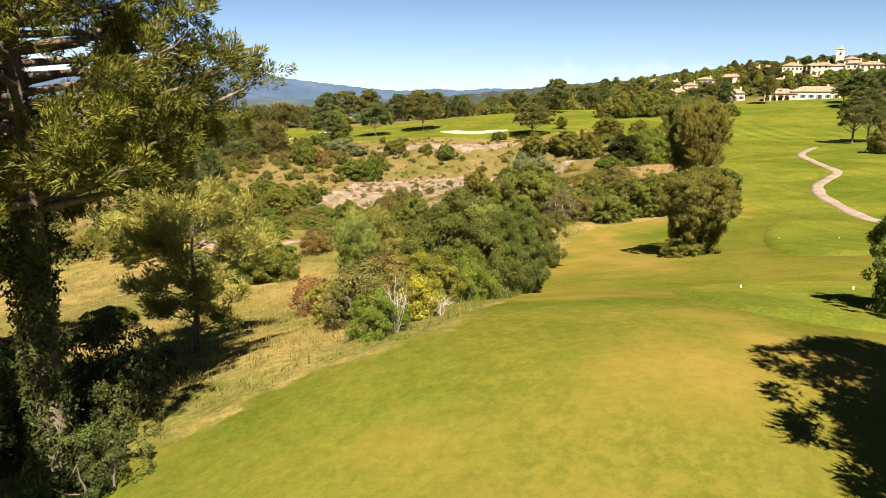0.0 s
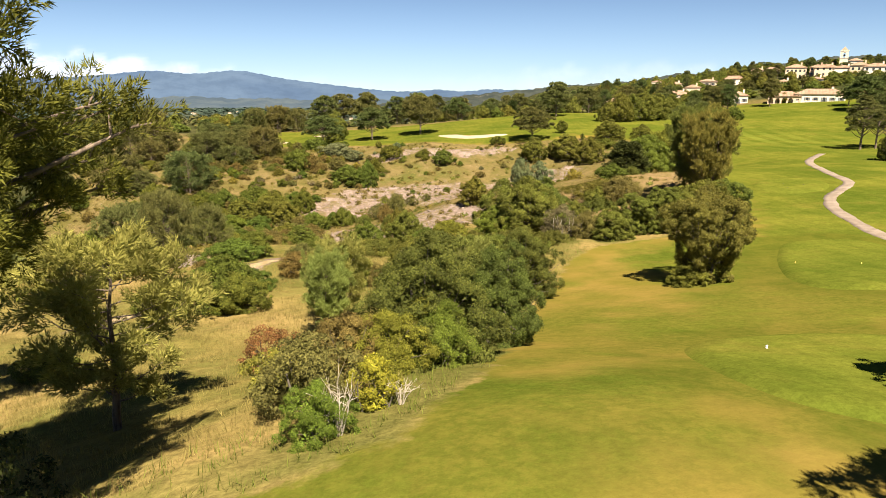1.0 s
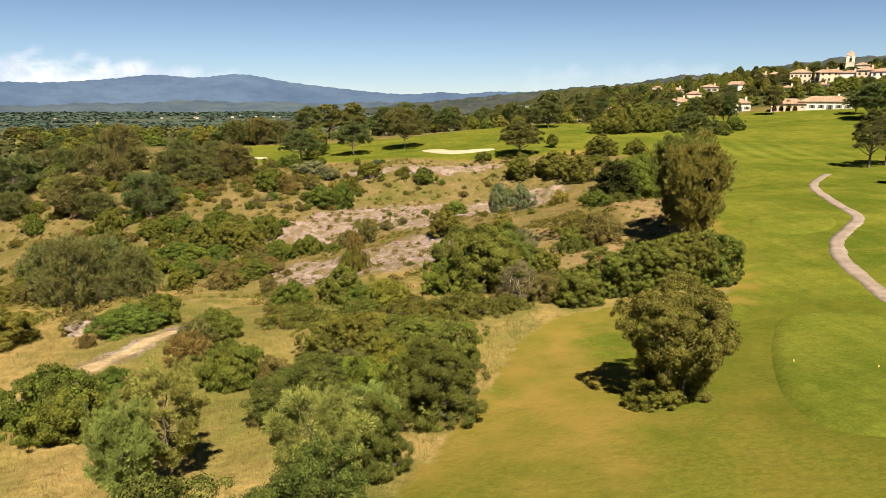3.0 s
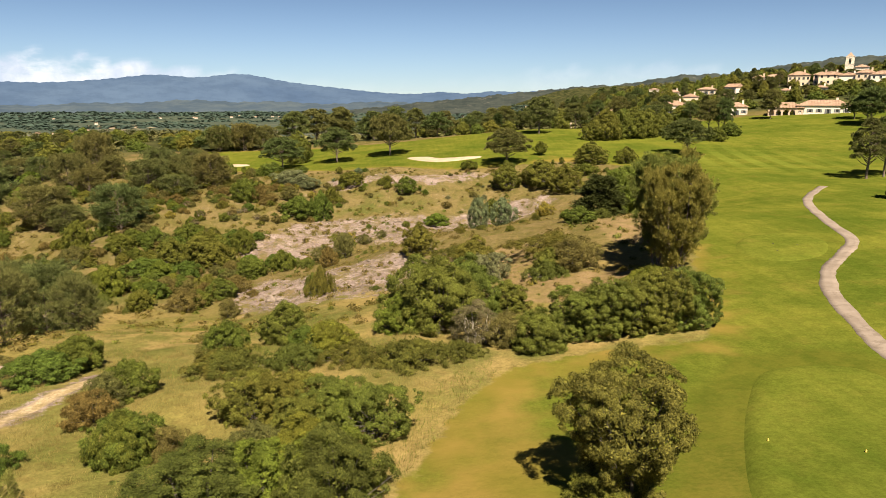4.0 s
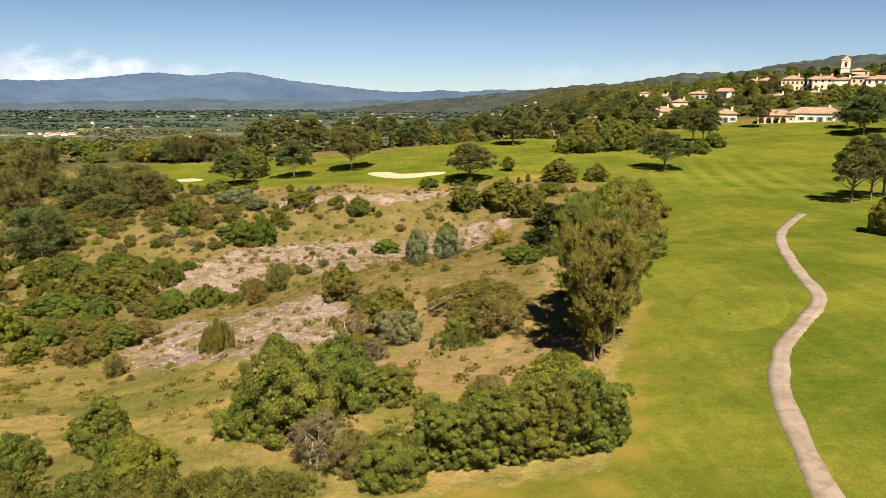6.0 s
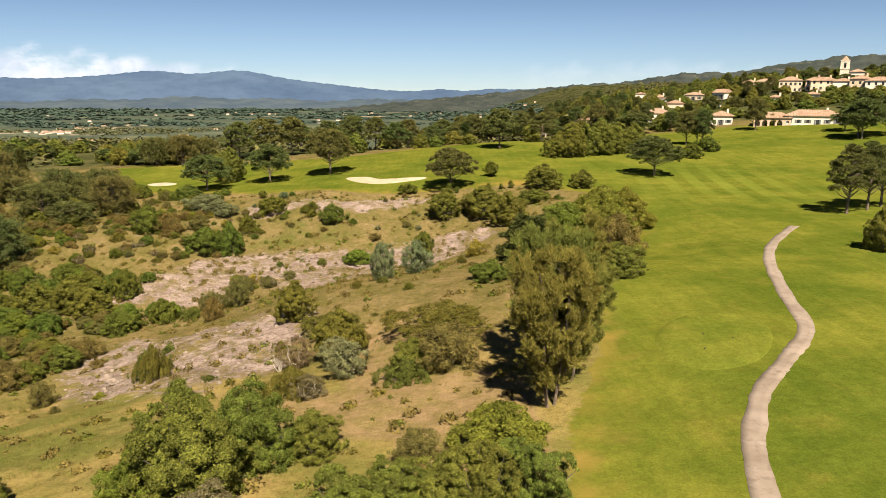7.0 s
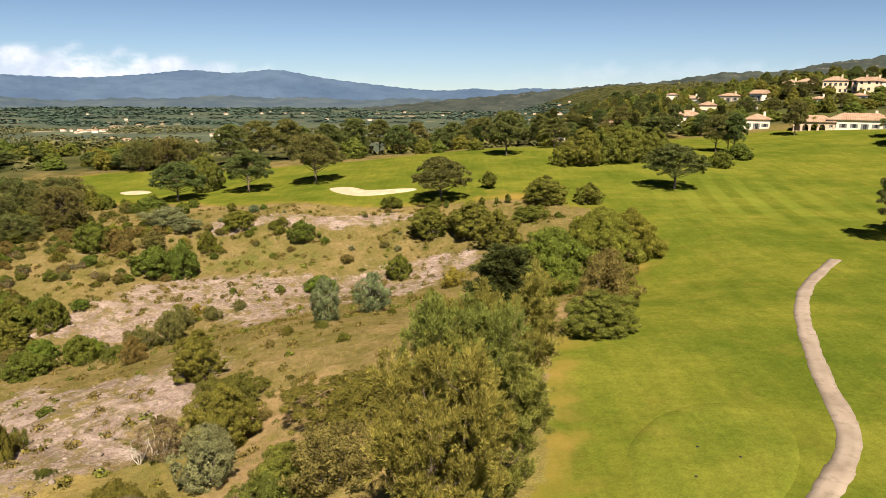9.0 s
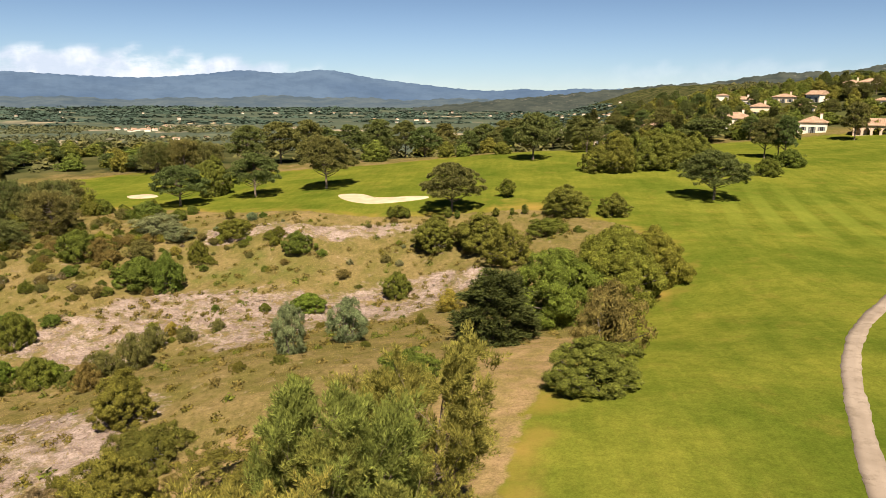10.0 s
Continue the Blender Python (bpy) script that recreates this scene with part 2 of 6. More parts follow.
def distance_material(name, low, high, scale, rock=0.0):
    """Mountains far off, the haze of kilometres of air painted into colour and glow."""
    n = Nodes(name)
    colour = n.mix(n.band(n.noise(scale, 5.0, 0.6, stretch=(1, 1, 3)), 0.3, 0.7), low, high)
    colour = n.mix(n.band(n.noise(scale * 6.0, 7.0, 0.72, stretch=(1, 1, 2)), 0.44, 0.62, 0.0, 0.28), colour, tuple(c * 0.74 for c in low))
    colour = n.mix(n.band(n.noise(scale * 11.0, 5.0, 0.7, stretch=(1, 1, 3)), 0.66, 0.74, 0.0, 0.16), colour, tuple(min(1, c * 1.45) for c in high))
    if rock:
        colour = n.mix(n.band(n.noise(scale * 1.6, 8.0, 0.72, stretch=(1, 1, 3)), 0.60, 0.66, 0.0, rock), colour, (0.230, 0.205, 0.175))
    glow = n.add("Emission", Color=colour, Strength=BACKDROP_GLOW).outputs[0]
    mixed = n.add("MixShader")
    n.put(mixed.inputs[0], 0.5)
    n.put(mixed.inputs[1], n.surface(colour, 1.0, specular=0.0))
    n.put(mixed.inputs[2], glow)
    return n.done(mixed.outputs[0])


def cloud_material():
    n = Nodes("cloud_bank")
    soft = n.noise(0.0021, 7.0, 0.6, stretch=(1, 1, 2.6))
    body = n.math("MULTIPLY", n.attribute("body"), n.band(soft, 0.30, 0.54))
    tint = n.mix(n.band(n.noise(0.004, 5.0, 0.6), 0.35, 0.65), (0.62, 0.68, 0.80), (0.95, 0.95, 0.97))
    mixed = n.add("MixShader")
    n.put(mixed.inputs[0], body)
    n.put(mixed.inputs[1], n.add("BsdfTransparent").outputs[0])
    n.put(mixed.inputs[2], n.add("Emission", Color=tint, Strength=CLOUD_GLOW).outputs[0])
    return n.done(mixed.outputs[0])


GROUND, TEE, SAND, CONCRETE = ground_material(), tee_material(), sand_material(), concrete_material()
WALL_WHITE = stucco_material("white_stucco", (0.660, 0.600, 0.540))
WALL_CREAM = stucco_material("cream_stucco", (0.560, 0.465, 0.360))
WALL_PINK = stucco_material("pink_stucco", (0.520, 0.400, 0.325))
TILES = tile_material()
GLASS_DARK = plain_material("window_glass", (0.023, 0.026, 0.031), 0.15, 0.2)
SHUTTER = plain_material("grey_shutter_paint", (0.132, 0.145, 0.163), 0.6)
STONE_WHITE = plain_material("pale_stone", (0.560, 0.505, 0.430), 0.9, 0.2, 1.0)
MARKER_WHITE = plain_material("white_marker_plastic", (0.528, 0.528, 0.530), 0.4, 0.05)
MARKER_YELLOW = plain_material("yellow_marker_plastic", (0.495, 0.363, 0.082), 0.4, 0.05)
ROCK = plain_material("pale_rock", (0.180, 0.145, 0.125), 0.95, 0.4, 1.6, 6.0)
IRON = plain_material("dark_sprinkler_lid", (0.020, 0.020, 0.020), 0.6)
PINE_BARK = bark_material("pine_bark", (0.055, 0.042, 0.034), (0.17, 0.135, 0.11))
OAK_BARK = bark_material("oak_bark", (0.04, 0.035, 0.03), (0.13, 0.115, 0.095))
DEAD_WOOD = bark_material("bleached_wood", (0.26, 0.23, 0.20), (0.46, 0.42, 0.37))
LEAF = {
    "pine": leaf_material("pine_needles", (0.054, 0.060, 0.017), (0.142, 0.140, 0.042), 0.08),
    "pine_light": leaf_material("sunny_pine_needles", (0.080, 0.082, 0.018), (0.232, 0.216, 0.048), 0.14),
    "tee_pine": leaf_material("tall_pine_needles", (0.040, 0.047, 0.007), (0.150, 0.150, 0.025), 0.14),
    "pine_brown": leaf_material("slope_pine_needles", (0.064, 0.066, 0.020), (0.166, 0.156, 0.050), 0.10),
    "young_pine": leaf_material("young_pine_needles", (0.150, 0.164, 0.038), (0.290, 0.292, 0.086), 0.35),
    "oak": leaf_material("holm_oak_leaves", (0.048, 0.053, 0.009), (0.168, 0.162, 0.028)),
    "oak_top": leaf_material("oak_leaves", (0.060, 0.064, 0.008), (0.190, 0.176, 0.026)),
    "green": leaf_material("broad_green_leaves", (0.043, 0.052, 0.008), (0.136, 0.142, 0.022)),
    "near_oak": leaf_material("dark_holm_oak_leaves", (0.030, 0.036, 0.007), (0.120, 0.124, 0.024)),
    "lone": leaf_material("sunlit_oak_leaves", (0.046, 0.044, 0.009), (0.178, 0.150, 0.030)),
    "light": leaf_material("light_green_leaves", (0.060, 0.072, 0.008), (0.165, 0.170, 0.024)),
    "lime": leaf_material("lime_green_leaves", (0.111, 0.119, 0.012), (0.275, 0.265, 0.028)),
    "red": leaf_material("russet_leaves", (0.100, 0.037, 0.016), (0.270, 0.100, 0.036)),
    "grey": leaf_material("grey_green_leaves", (0.075, 0.080, 0.036), (0.190, 0.186, 0.090)),
    "scrub": leaf_material("olive_brown_leaves", (0.062, 0.050, 0.014), (0.176, 0.136, 0.040)),
    "low": leaf_material("low_shrub_leaves", (0.052, 0.052, 0.009), (0.130, 0.116, 0.022)),
    "gorse": leaf_material("gorse_leaves", (0.100, 0.096, 0.016), (0.250, 0.200, 0.034)),
    "dark": leaf_material("dark_conifer_needles", (0.022, 0.028, 0.008), (0.076, 0.080, 0.020), 0.08),
    "twig": leaf_material("dry_twigs", (0.082, 0.056, 0.028), (0.190, 0.134, 0.072), 0.1),
    "wood": leaf_material("far_wood_leaves", (0.040, 0.045, 0.016), (0.116, 0.113, 0.042), 0.1),
    # plain and valley leaves: the air's haze is put into these greyed greens
    "far": leaf_material("hazed_plain_wood_leaves", (0.048, 0.060, 0.048), (0.070, 0.082, 0.066), 0.08),
    "valley": leaf_material("hazed_valley_grove_leaves", (0.050, 0.060, 0.030), (0.112, 0.120, 0.062), 0.1),
    "straw": leaf_material("dry_grass_blades", (0.200, 0.140, 0.046), (0.310, 0.222, 0.078), 0.3, 0.8),
    "weed": leaf_material("green_grass_blades", (0.095, 0.110, 0.018), (0.210, 0.205, 0.042), 0.3, 0.8),
}


# ---- mesh helpers ----
def sheet(name, points, faces, material, smooth=False):
    """A mesh object from arrays; all faces have the same number of corners."""
    points, faces = np.asarray(points, np.float32).reshape(-1, 3), np.asarray(faces, np.int32)
    mesh = bpy.data.meshes.new(name)
    mesh.vertices.add(len(points))
    mesh.vertices.foreach_set("co", points.ravel())
    count, sides = faces.shape
    mesh.loops.add(count * sides)
    mesh.loops.foreach_set("vertex_index", faces.ravel())
    mesh.polygons.add(count)
    mesh.polygons.foreach_set("loop_start", np.arange(0, count * sides, sides, dtype=np.int32))
    mesh.polygons.foreach_set("loop_total", np.full(count, sides, np.int32))
    if smooth:
        mesh.polygons.foreach_set("use_smooth", np.ones(count, bool))
    mesh.materials.append(material)
    mesh.update(calc_edges=True)
    return new(name, mesh)


def part(name, bm, material, parent, label="", smooth=False):
    """Links a bmesh as one mesh object under a thing or under a part."""
    mesh = bpy.data.meshes.new(name)
    if smooth:
        for face in bm.faces:
            face.smooth = True
    bm.to_mesh(mesh)
    bm.free()
    mesh.materials.append(material)
    ob = new(name, mesh)
    ob.parent = parent
    return tagged(ob, label)


def under(ob, parent, label=""):
    ob.parent = parent
    return tagged(ob, label)


def box(bm, low, high):
    """An upright box between two corners."""
    size, middle = Vector(high) - Vector(low), (Vector(high) + Vector(low)) / 2
    bmesh.ops.create_cube(bm, size=1.0, matrix=Matrix.Translation(middle) @ Matrix.Diagonal((*size, 1)))
    return bm


def boxes(*pairs):
    bm = bmesh.new()
    for low, high in pairs:
        box(bm, low, high)
    return bm


def tubes(paths, sides=7):
    """Tapered round limbs: each path is a list of (x, y, z, radius)."""
    points, faces, start = [], [], 0
    turn = np.linspace(0, 2 * np.pi, sides, endpoint=False)
    ring = np.stack([np.cos(turn), np.sin(turn)], 1)
    for path in paths:
        path = np.asarray(path, float)
        ways = np.gradient(path[:, :3], axis=0)
        ways /= np.linalg.norm(ways, axis=1, keepdims=True) + 1e-9
        for n, (place, way) in enumerate(zip(path, ways)):
            side = np.cross(way, (0.31, 0.95, 0.05) if abs(way[2]) > 0.6 else (0, 0, 1.0))
            side /= np.linalg.norm(side) + 1e-9
            up = np.cross(side, way)
            points.append(place[:3] + place[3] * (ring[:, :1] * side + ring[:, 1:] * up))
            if n:
                a = start + (n - 1) * sides + np.arange(sides)
                b = start + (n - 1) * sides + (np.arange(sides) + 1) % sides
                faces.append(np.stack([a, b, b + sides, a + sides], 1))
        start += len(path) * sides
    return np.concatenate(points), np.concatenate(faces)


def unit(v):
    return v / (np.linalg.norm(v, axis=-1, keepdims=True) + 1e-9)


def leaves(places, outward, size, rng):
    """A small pointed leaf (one triangle) at each place, facing roughly outward."""
    count = len(places)
    normal = unit(outward + rng.normal(0, 0.55, (count, 3)))
    along = unit(np.cross(normal, rng.normal(0, 1, (count, 3))))
    length = size * rng.uniform(0.6, 1.3, (count, 1))
    across = np.cross(normal, along) * length * rng.uniform(0.24, 0.34, (count, 1))
    bend = normal * length * rng.uniform(-0.15, 0.25, (count, 1))
    corners = np.stack([places - along * length * 0.4 - across, places - along * length * 0.4 + across, places + along * length * 0.6 + bend], 1)
    return corners.reshape(-1, 3), np.arange(count * 3).reshape(-1, 3)


def needles(places, ways, length, width, rng):
    """A narrow blade, one triangle, at each place, pointing along its way."""
    count = len(places)
    side = unit(np.cross(ways, rng.normal(0, 1, (count, 3)))) * width * rng.uniform(0.6, 1.3, (count, 1))
    tip = places + ways * length * rng.uniform(0.6, 1.3, (count, 1))
    return np.stack([places - side, places + side, tip], 1).reshape(-1, 3), np.arange(count * 3).reshape(-1, 3)


def shell(rng, count, squash=1.0):
    v = unit(rng.normal(0, 1, (count, 3)))
    v[:, 2] *= squash
    return v


# ---- the lie of the land ----
def ease(low, high, v):
    t = np.clip((v - low) / (high - low), 0, 1)
    return t * t * (3 - 2 * t)


# mounds and hollows: x, y, radius, height
TEE_SIDE = [(-14, 26, 16, -0.7), (-34, 18, 20, 1), (-42, 58, 24, 1.9), (-110, 20, 45, -13), (-30, -20, 22, -0.6), (60, 20, 35, 1), (-11, -4, 9, 2.4), (-6, 28, 9, -0.2), (-50, -10, 25, -3.1)]
GULLY = [(-30, 88, 20, -5.7), (-52, 122, 24, 0.3), (-26, 134, 22, -8.7), (4, 150, 20, -5.1), (-14, 108, 18, 1), (12, 88, 14, -1.6), (-100, 110, 45, -11.3), (60, 120, 45, 1.3), (0, 66, 16, -0.9), (38, 140, 16, -4), (-4, 126, 10, 1.5), (-28, 100, 9, -1), (-38, 72, 9, 2.3), (-50, 136, 10, -1.1), (-120, 150, 50, -14.6), (-90, 75, 18, 6.4), (2, 99, 10, -2.4)]
BANKS = [(-70, 165, 26, 3.4), (-28, 178, 18, 0.6), (30, 215, 35, 1.8), (-75, 205, 30, -2.2), (24, 168, 14, -2.2), (-8, 178, 12, -2.3), (90, 200, 40, -0.5), (-24, 170, 10, -3.2), (-12, 182, 9, 3.1), (10, 162, 9, -2.9), (-60, 190, 14, 0.5), (-100, 185, 30, 7.6)]


def ground_height(x, y):
    """Height of the land: the tee hill, the fairway, the gully, the village rise, the plain and the wooded ridge."""
    x, y = np.asarray(x, float), np.asarray(y, float)
    z = 5.6 * ease(45, -8, y)
    z = z + 30 * ease(150, 560, y + 0.35 * x) * ease(-20, 260, x)
    z = z + 5 * np.exp(-(((x - 45) / 60) ** 2 + ((y - 262) / 40) ** 2))
    west = ease(-110, -600, x + 0.12 * (y - 150))
    north = ease(275, 800, y - 2.2 * np.maximum(x - 20, 0) + 0.25 * np.minimum(x, 0))
    fall = 1 - (1 - west) * (1 - north)
    z = z * (1 - fall) - 60 * fall
    crest = -60 + 92 * ease(150, 620, x) + 0.05 * np.maximum(x - 560, 0)
    z = z + (crest - z) * ease(560, 1900, y) * ease(60, 300, x)
    for cx, cy, radius, height in TEE_SIDE + GULLY + BANKS:
        z = z + height * np.exp(-((x - cx) ** 2 + (y - cy) ** 2) / (2 * radius * radius))
    return z


def roughness(x, y):
    """Small unevenness of the land off the mown turf."""
    s = np.sin
    return 0.22 * s(0.41 * x + 1.7 * s(0.13 * y)) * s(0.37 * y + 1.3 * s(0.17 * x)) + 0.10 * s(1.13 * x + 2.1 * s(0.5 * y)) * s(0.97 * y)


def inside(x, y, outline):
    """Signed distance to a closed outline, positive within."""
    best, within = np.full(x.shape, 1e9), np.zeros(x.shape, bool)
    for (ax, ay), (bx, by) in zip(outline, outline[1:] + outline[:1]):
        dx, dy = bx - ax, by - ay
        t = np.clip(((x - ax) * dx + (y - ay) * dy) / (dx * dx + dy * dy), 0, 1)
        best = np.minimum(best, np.hypot(x - ax - t * dx, y - ay - t * dy))
        if ay != by:
            within ^= ((ay > y) != (by > y)) & (x < ax + (y - ay) * dx / dy)
    return np.where(within, best, -best)


def near_line(x, y, line):
    best = np.full(x.shape, 1e9)
    for (ax, ay), (bx, by) in zip(line, line[1:]):
        dx, dy = bx - ax, by - ay
        t = np.clip(((x - ax) * dx + (y - ay) * dy) / (dx * dx + dy * dy), 0, 1)
        best = np.minimum(best, np.hypot(x - ax - t * dx, y - ay - t * dy))
    return best


FAIRWAY_EDGE = [(-24, -70), (-22, -20), (-20, -8), (-17, -5.5), (-14, -4), (-12, -3), (-10, 1), (-8, 8), (-6, 20), (-3.5, 28), (0, 38), (2, 44), (5, 49), (10, 51), (20, 52.3), (22.8, 56.8), (24, 62), (24.8, 67.5), (27.6, 74), (30.4, 82), (31.4, 92), (32.4, 101), (35.4, 112), (39.5, 126), (46, 140), (53, 150), (54, 165), (51, 178)]
PLATEAU_EDGE = [(42, 186), (34, 191), (12, 189), (-4, 190), (-30, 195), (-55, 203), (-70, 200), (-85, 215), (-98, 240), (-84, 258), (-40, 256), (0, 260), (25, 266), (60, 290), (95, 318), (150, 312), (175, 300), (260, 240), (260, -70)]
SCREE = [(-39, 141), (-28, 146), (-17, 154), (-2, 156), (14, 158), (27, 160)]
SLIDE = [(-43, 142), (-28, 163), (-3, 164), (27, 168), (27, 161), (16, 150), (6, 146), (-6, 140), (-16, 146), (-27, 138)]
BANK = [(-31, 127), (-24, 120), (-7, 115), (0, 114), (-1, 100), (-2, 92), (-7, 87), (-16, 88), (-28, 96), (-34, 108)]
KNOLL = [(6, 102), (12, 106), (13, 93), (8, 92)]
SCARP = [(-26, 181), (-5, 181), (11, 184)]
TRACK = [(-34, 28), (-31, 33), (-30, 41), (-28, 48), (-27, 51), (-25, 54.5)]
VERGE = [(28.6, 97), (29.4, 106), (31.5, 116), (35.5, 126)]
GAP = [(12, 78), (8.5, 88), (7.5, 98)]
CLEARING = [(4, 76), (12, 74), (18, 76), (18, 64)]
CART_PATH = [(76, 138.6), (73.6, 135.6), (66, 125), (60.6, 114.5), (56.6, 104), (53.6, 95), (50.6, 85.2), (45, 77.5), (40.6, 72), (37.8, 67), (35.8, 62.7), (33.4, 55), (31.7, 48.6), (31.2, 44), (32.6, 37), (36.6, 31)]


TEES = [
    [(-1.2, 8.6), (-2.2, 3.0), (-1.0, -1.0), (3.5, -2.6), (8.5, -0.5), (10.0, 5.0), (7.5, 9.5), (3.0, 10.6)],
    [(13.2, 22.5), (12.8, 27.0), (15.0, 33.5), (18.5, 41.0), (22.0, 46.0), (27.5, 46.2), (29.0, 42.0), (26.0, 34.0), (22.5, 26.0), (18.0, 21.5)],
    [(35.2, 79.0), (35.8, 84.5), (39.5, 89.5), (44.5, 91.2), (47.6, 88.0), (46.5, 82.5), (42.5, 77.0), (37.6, 75.6)],
]


def spaced(core_low, core_high, step, low, high):
    """Grid lines, close together in the core and further apart towards the horizon."""
    lines = list(np.arange(core_low, core_high + step / 2, step))
    for end, sign in ((high, 1), (low, -1)):
        gap, at = step, lines[-1] if sign > 0 else lines[0]
        grown = []
        while sign * (end - at) > 0:
            gap = min(gap * 1.09, 95)
            at = at + sign * gap
            grown.append(at)
        lines = lines + grown if sign > 0 else grown[::-1] + lines
    return np.array(lines)


def bareness(x, y):
    """How far the soil is bare: the slide, the bank, the scarp and the track."""
    return np.maximum.reduce([0.95 * ease(-5, 4, inside(x, y, SLIDE)), 0.95 * ease(-4, 4, inside(x, y, BANK)), 0.85 * ease(5.0, 1.0, near_line(x, y, SCARP)), 0.95 * ease(2.4, 0.6, near_line(x, y, TRACK)), 0.95 * np.exp(-(((x + 36) / 3) ** 2 + ((y - 57.5) / 2.5) ** 2)), 0.30 * np.exp(-(((x + 62) / 26) ** 2 + ((y - 152) / 16) ** 2))])


def land(x, y):
    """Height of the built ground: the land, its unevenness off the turf, and rills worn into the bare soil."""
    turf = inside(x, y, FAIRWAY_EDGE + PLATEAU_EDGE)
    z = ground_height(x, y) + ease(1.0, -4.0, turf) * roughness(x, y) * ease(900, 300, np.hypot(x, y - 100))
    s = np.sin
    rill = np.abs(s(0.62 * x - 0.25 * y + 1.4 * s(0.33 * y) + 0.8 * s(0.21 * x + 2))) + 0.55 * np.abs(s(1.35 * x + 0.3 * y + 1.7 * s(0.7 * y))) + 0.3 * np.abs(s(2.3 * x - 1.9 * y + s(1.3 * x)))
    return z + 0.34 * (rill - 0.95) * ease(0.2, 0.8, bareness(x, y)) * ease(-0.5, -3.0, turf) * ease(70, 84, y)


def build_ground():
    gx, gy = spaced(-82, 100, 0.95, -4800, 4800), spaced(-30, 222, 0.95, -1500, 4900)
    x, y = np.meshgrid(gx, gy)
    turf = inside(x, y, FAIRWAY_EDGE + PLATEAU_EDGE)
    z = land(x, y)
    far = np.hypot(x, y)
    z = z + ease(500, 1500, far) * ease(-40, 30, z) * (14 * np.sin(x * 0.0061 + 2 * np.sin(y * 0.0043)) * np.sin(y * 0.0057) + 5 * np.sin(x * 0.021 + y * 0.013))
    scree = ease(10, 3, near_line(x, y, SCREE))
    z = z + scree * (0.14 * np.sin(1.9 * x + 1.4 * np.sin(1.1 * y)) * np.sin(1.6 * y)) * ease(2.0, -2.0, turf)
    rows, cols = x.shape
    index = np.arange(rows * cols).reshape(rows, cols)
    faces = np.stack([index[:-1, :-1], index[:-1, 1:], index[1:, 1:], index[1:, :-1]], -1).reshape(-1, 4)
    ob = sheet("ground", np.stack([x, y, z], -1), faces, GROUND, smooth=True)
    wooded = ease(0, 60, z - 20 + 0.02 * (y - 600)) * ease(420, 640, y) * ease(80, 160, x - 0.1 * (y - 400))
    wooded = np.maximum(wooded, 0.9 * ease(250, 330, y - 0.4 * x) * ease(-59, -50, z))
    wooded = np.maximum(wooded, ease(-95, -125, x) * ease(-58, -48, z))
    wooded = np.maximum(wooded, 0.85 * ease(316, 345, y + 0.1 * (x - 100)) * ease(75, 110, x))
    collar = np.maximum.reduce([ease(4.5, 0.5, np.abs(inside(x, y, t) + 0.3)) for t in TEES])
    covers = {
        "collar": collar * (0.45 + 0.55 * ease(62, 48, y)),
        "turf": 0.5 + turf * 0.5,
        "fringe": np.maximum.reduce([ease(6.5, 0.0, turf) * (0.12 + 0.45 * ease(12, 40, y)), 0.72 * ease(10.0, 0.5, turf) * ease(58, 48, y) * ease(-4, 8, y) * ease(22, 8, x), 0.22 * ease(45, 5, y), 0.75 * np.exp(-(((x + 2) / 8) ** 2 + ((y + 6) / 7) ** 2)) + 0.9 * np.exp(-(((x - 3) / 6) ** 2 + ((y - 31) / 14) ** 2)) + 0.8 * np.exp(-(((x - 35) / 9) ** 2 + ((y - 193) / 8) ** 2))]),
        "bare": bareness(x, y),
        "sandy": np.maximum.reduce([ease(8, 2.5, near_line(x, y, CLEARING)), ease(8.0, 2.0, near_line(x, y, VERGE)), 0.8 * ease(4.5, 1.5, near_line(x, y, GAP)), 0.95 * ease(-3, 1, inside(x, y, KNOLL)), 0.45 * ease(7, 1, np.abs(turf + 3)) * ease(170, 185, y) * ease(60, 30, x)]),
        "lush": np.maximum.reduce([0.72 * np.exp(-(((x + 38) / 26) ** 2 + ((y - 76) / 17) ** 2)), np.exp(-(((x + 62) / 24) ** 2 + ((y - 118) / 9) ** 2)), 0.7 * np.exp(-(((x + 18) / 22) ** 2 + ((y - 60) / 10) ** 2)), 0.8 * np.exp(-(((x - 4) / 17) ** 2 + ((y - 52) / 3.5) ** 2)), 0.8 * np.exp(-(((x + 14) / 18) ** 2 + ((y - 76) / 10) ** 2)), 0.5 * np.exp(-(((x + 40) / 14) ** 2 + ((y - 112) / 8) ** 2)), 0.6 * np.exp(-(((x + 10) / 8) ** 2 + ((y - 36) / 10) ** 2)), 0.75 * np.exp(-(((x + 12) / 22) ** 2 + ((y - 170) / 6) ** 2)), 1.0 * ease(3.4, 0.6, np.abs(turf + 1.4)) * ease(30, 18, y)]),
        "hill": ease(78, 112, y + 0.25 * x),
        "tufts": ease(50, 20, y) * (1 - 0.8 * ease(20, 34, x)),
        "stripes": np.exp(-(((x - 85) / 20) ** 2 + ((y - 191) / 24) ** 2)),
        "plain": np.maximum(ease(-52, -59, z), ease(700, 1000, -x)),
        "pale": np.maximum(ease(1.5, 0.2, near_line(x, y, TRACK)), np.exp(-(((x + 36) / 2.6) ** 2 + ((y - 57.5) / 2.2) ** 2))),
        "tilled": ease(1.15, 0.75, np.hypot((x + 890) / 190, (y - 1890) / 110)),
        "wooded": wooded,
    }
    for name, values in covers.items():
        layer = ob.data.attributes.new(name, "FLOAT", "POINT")
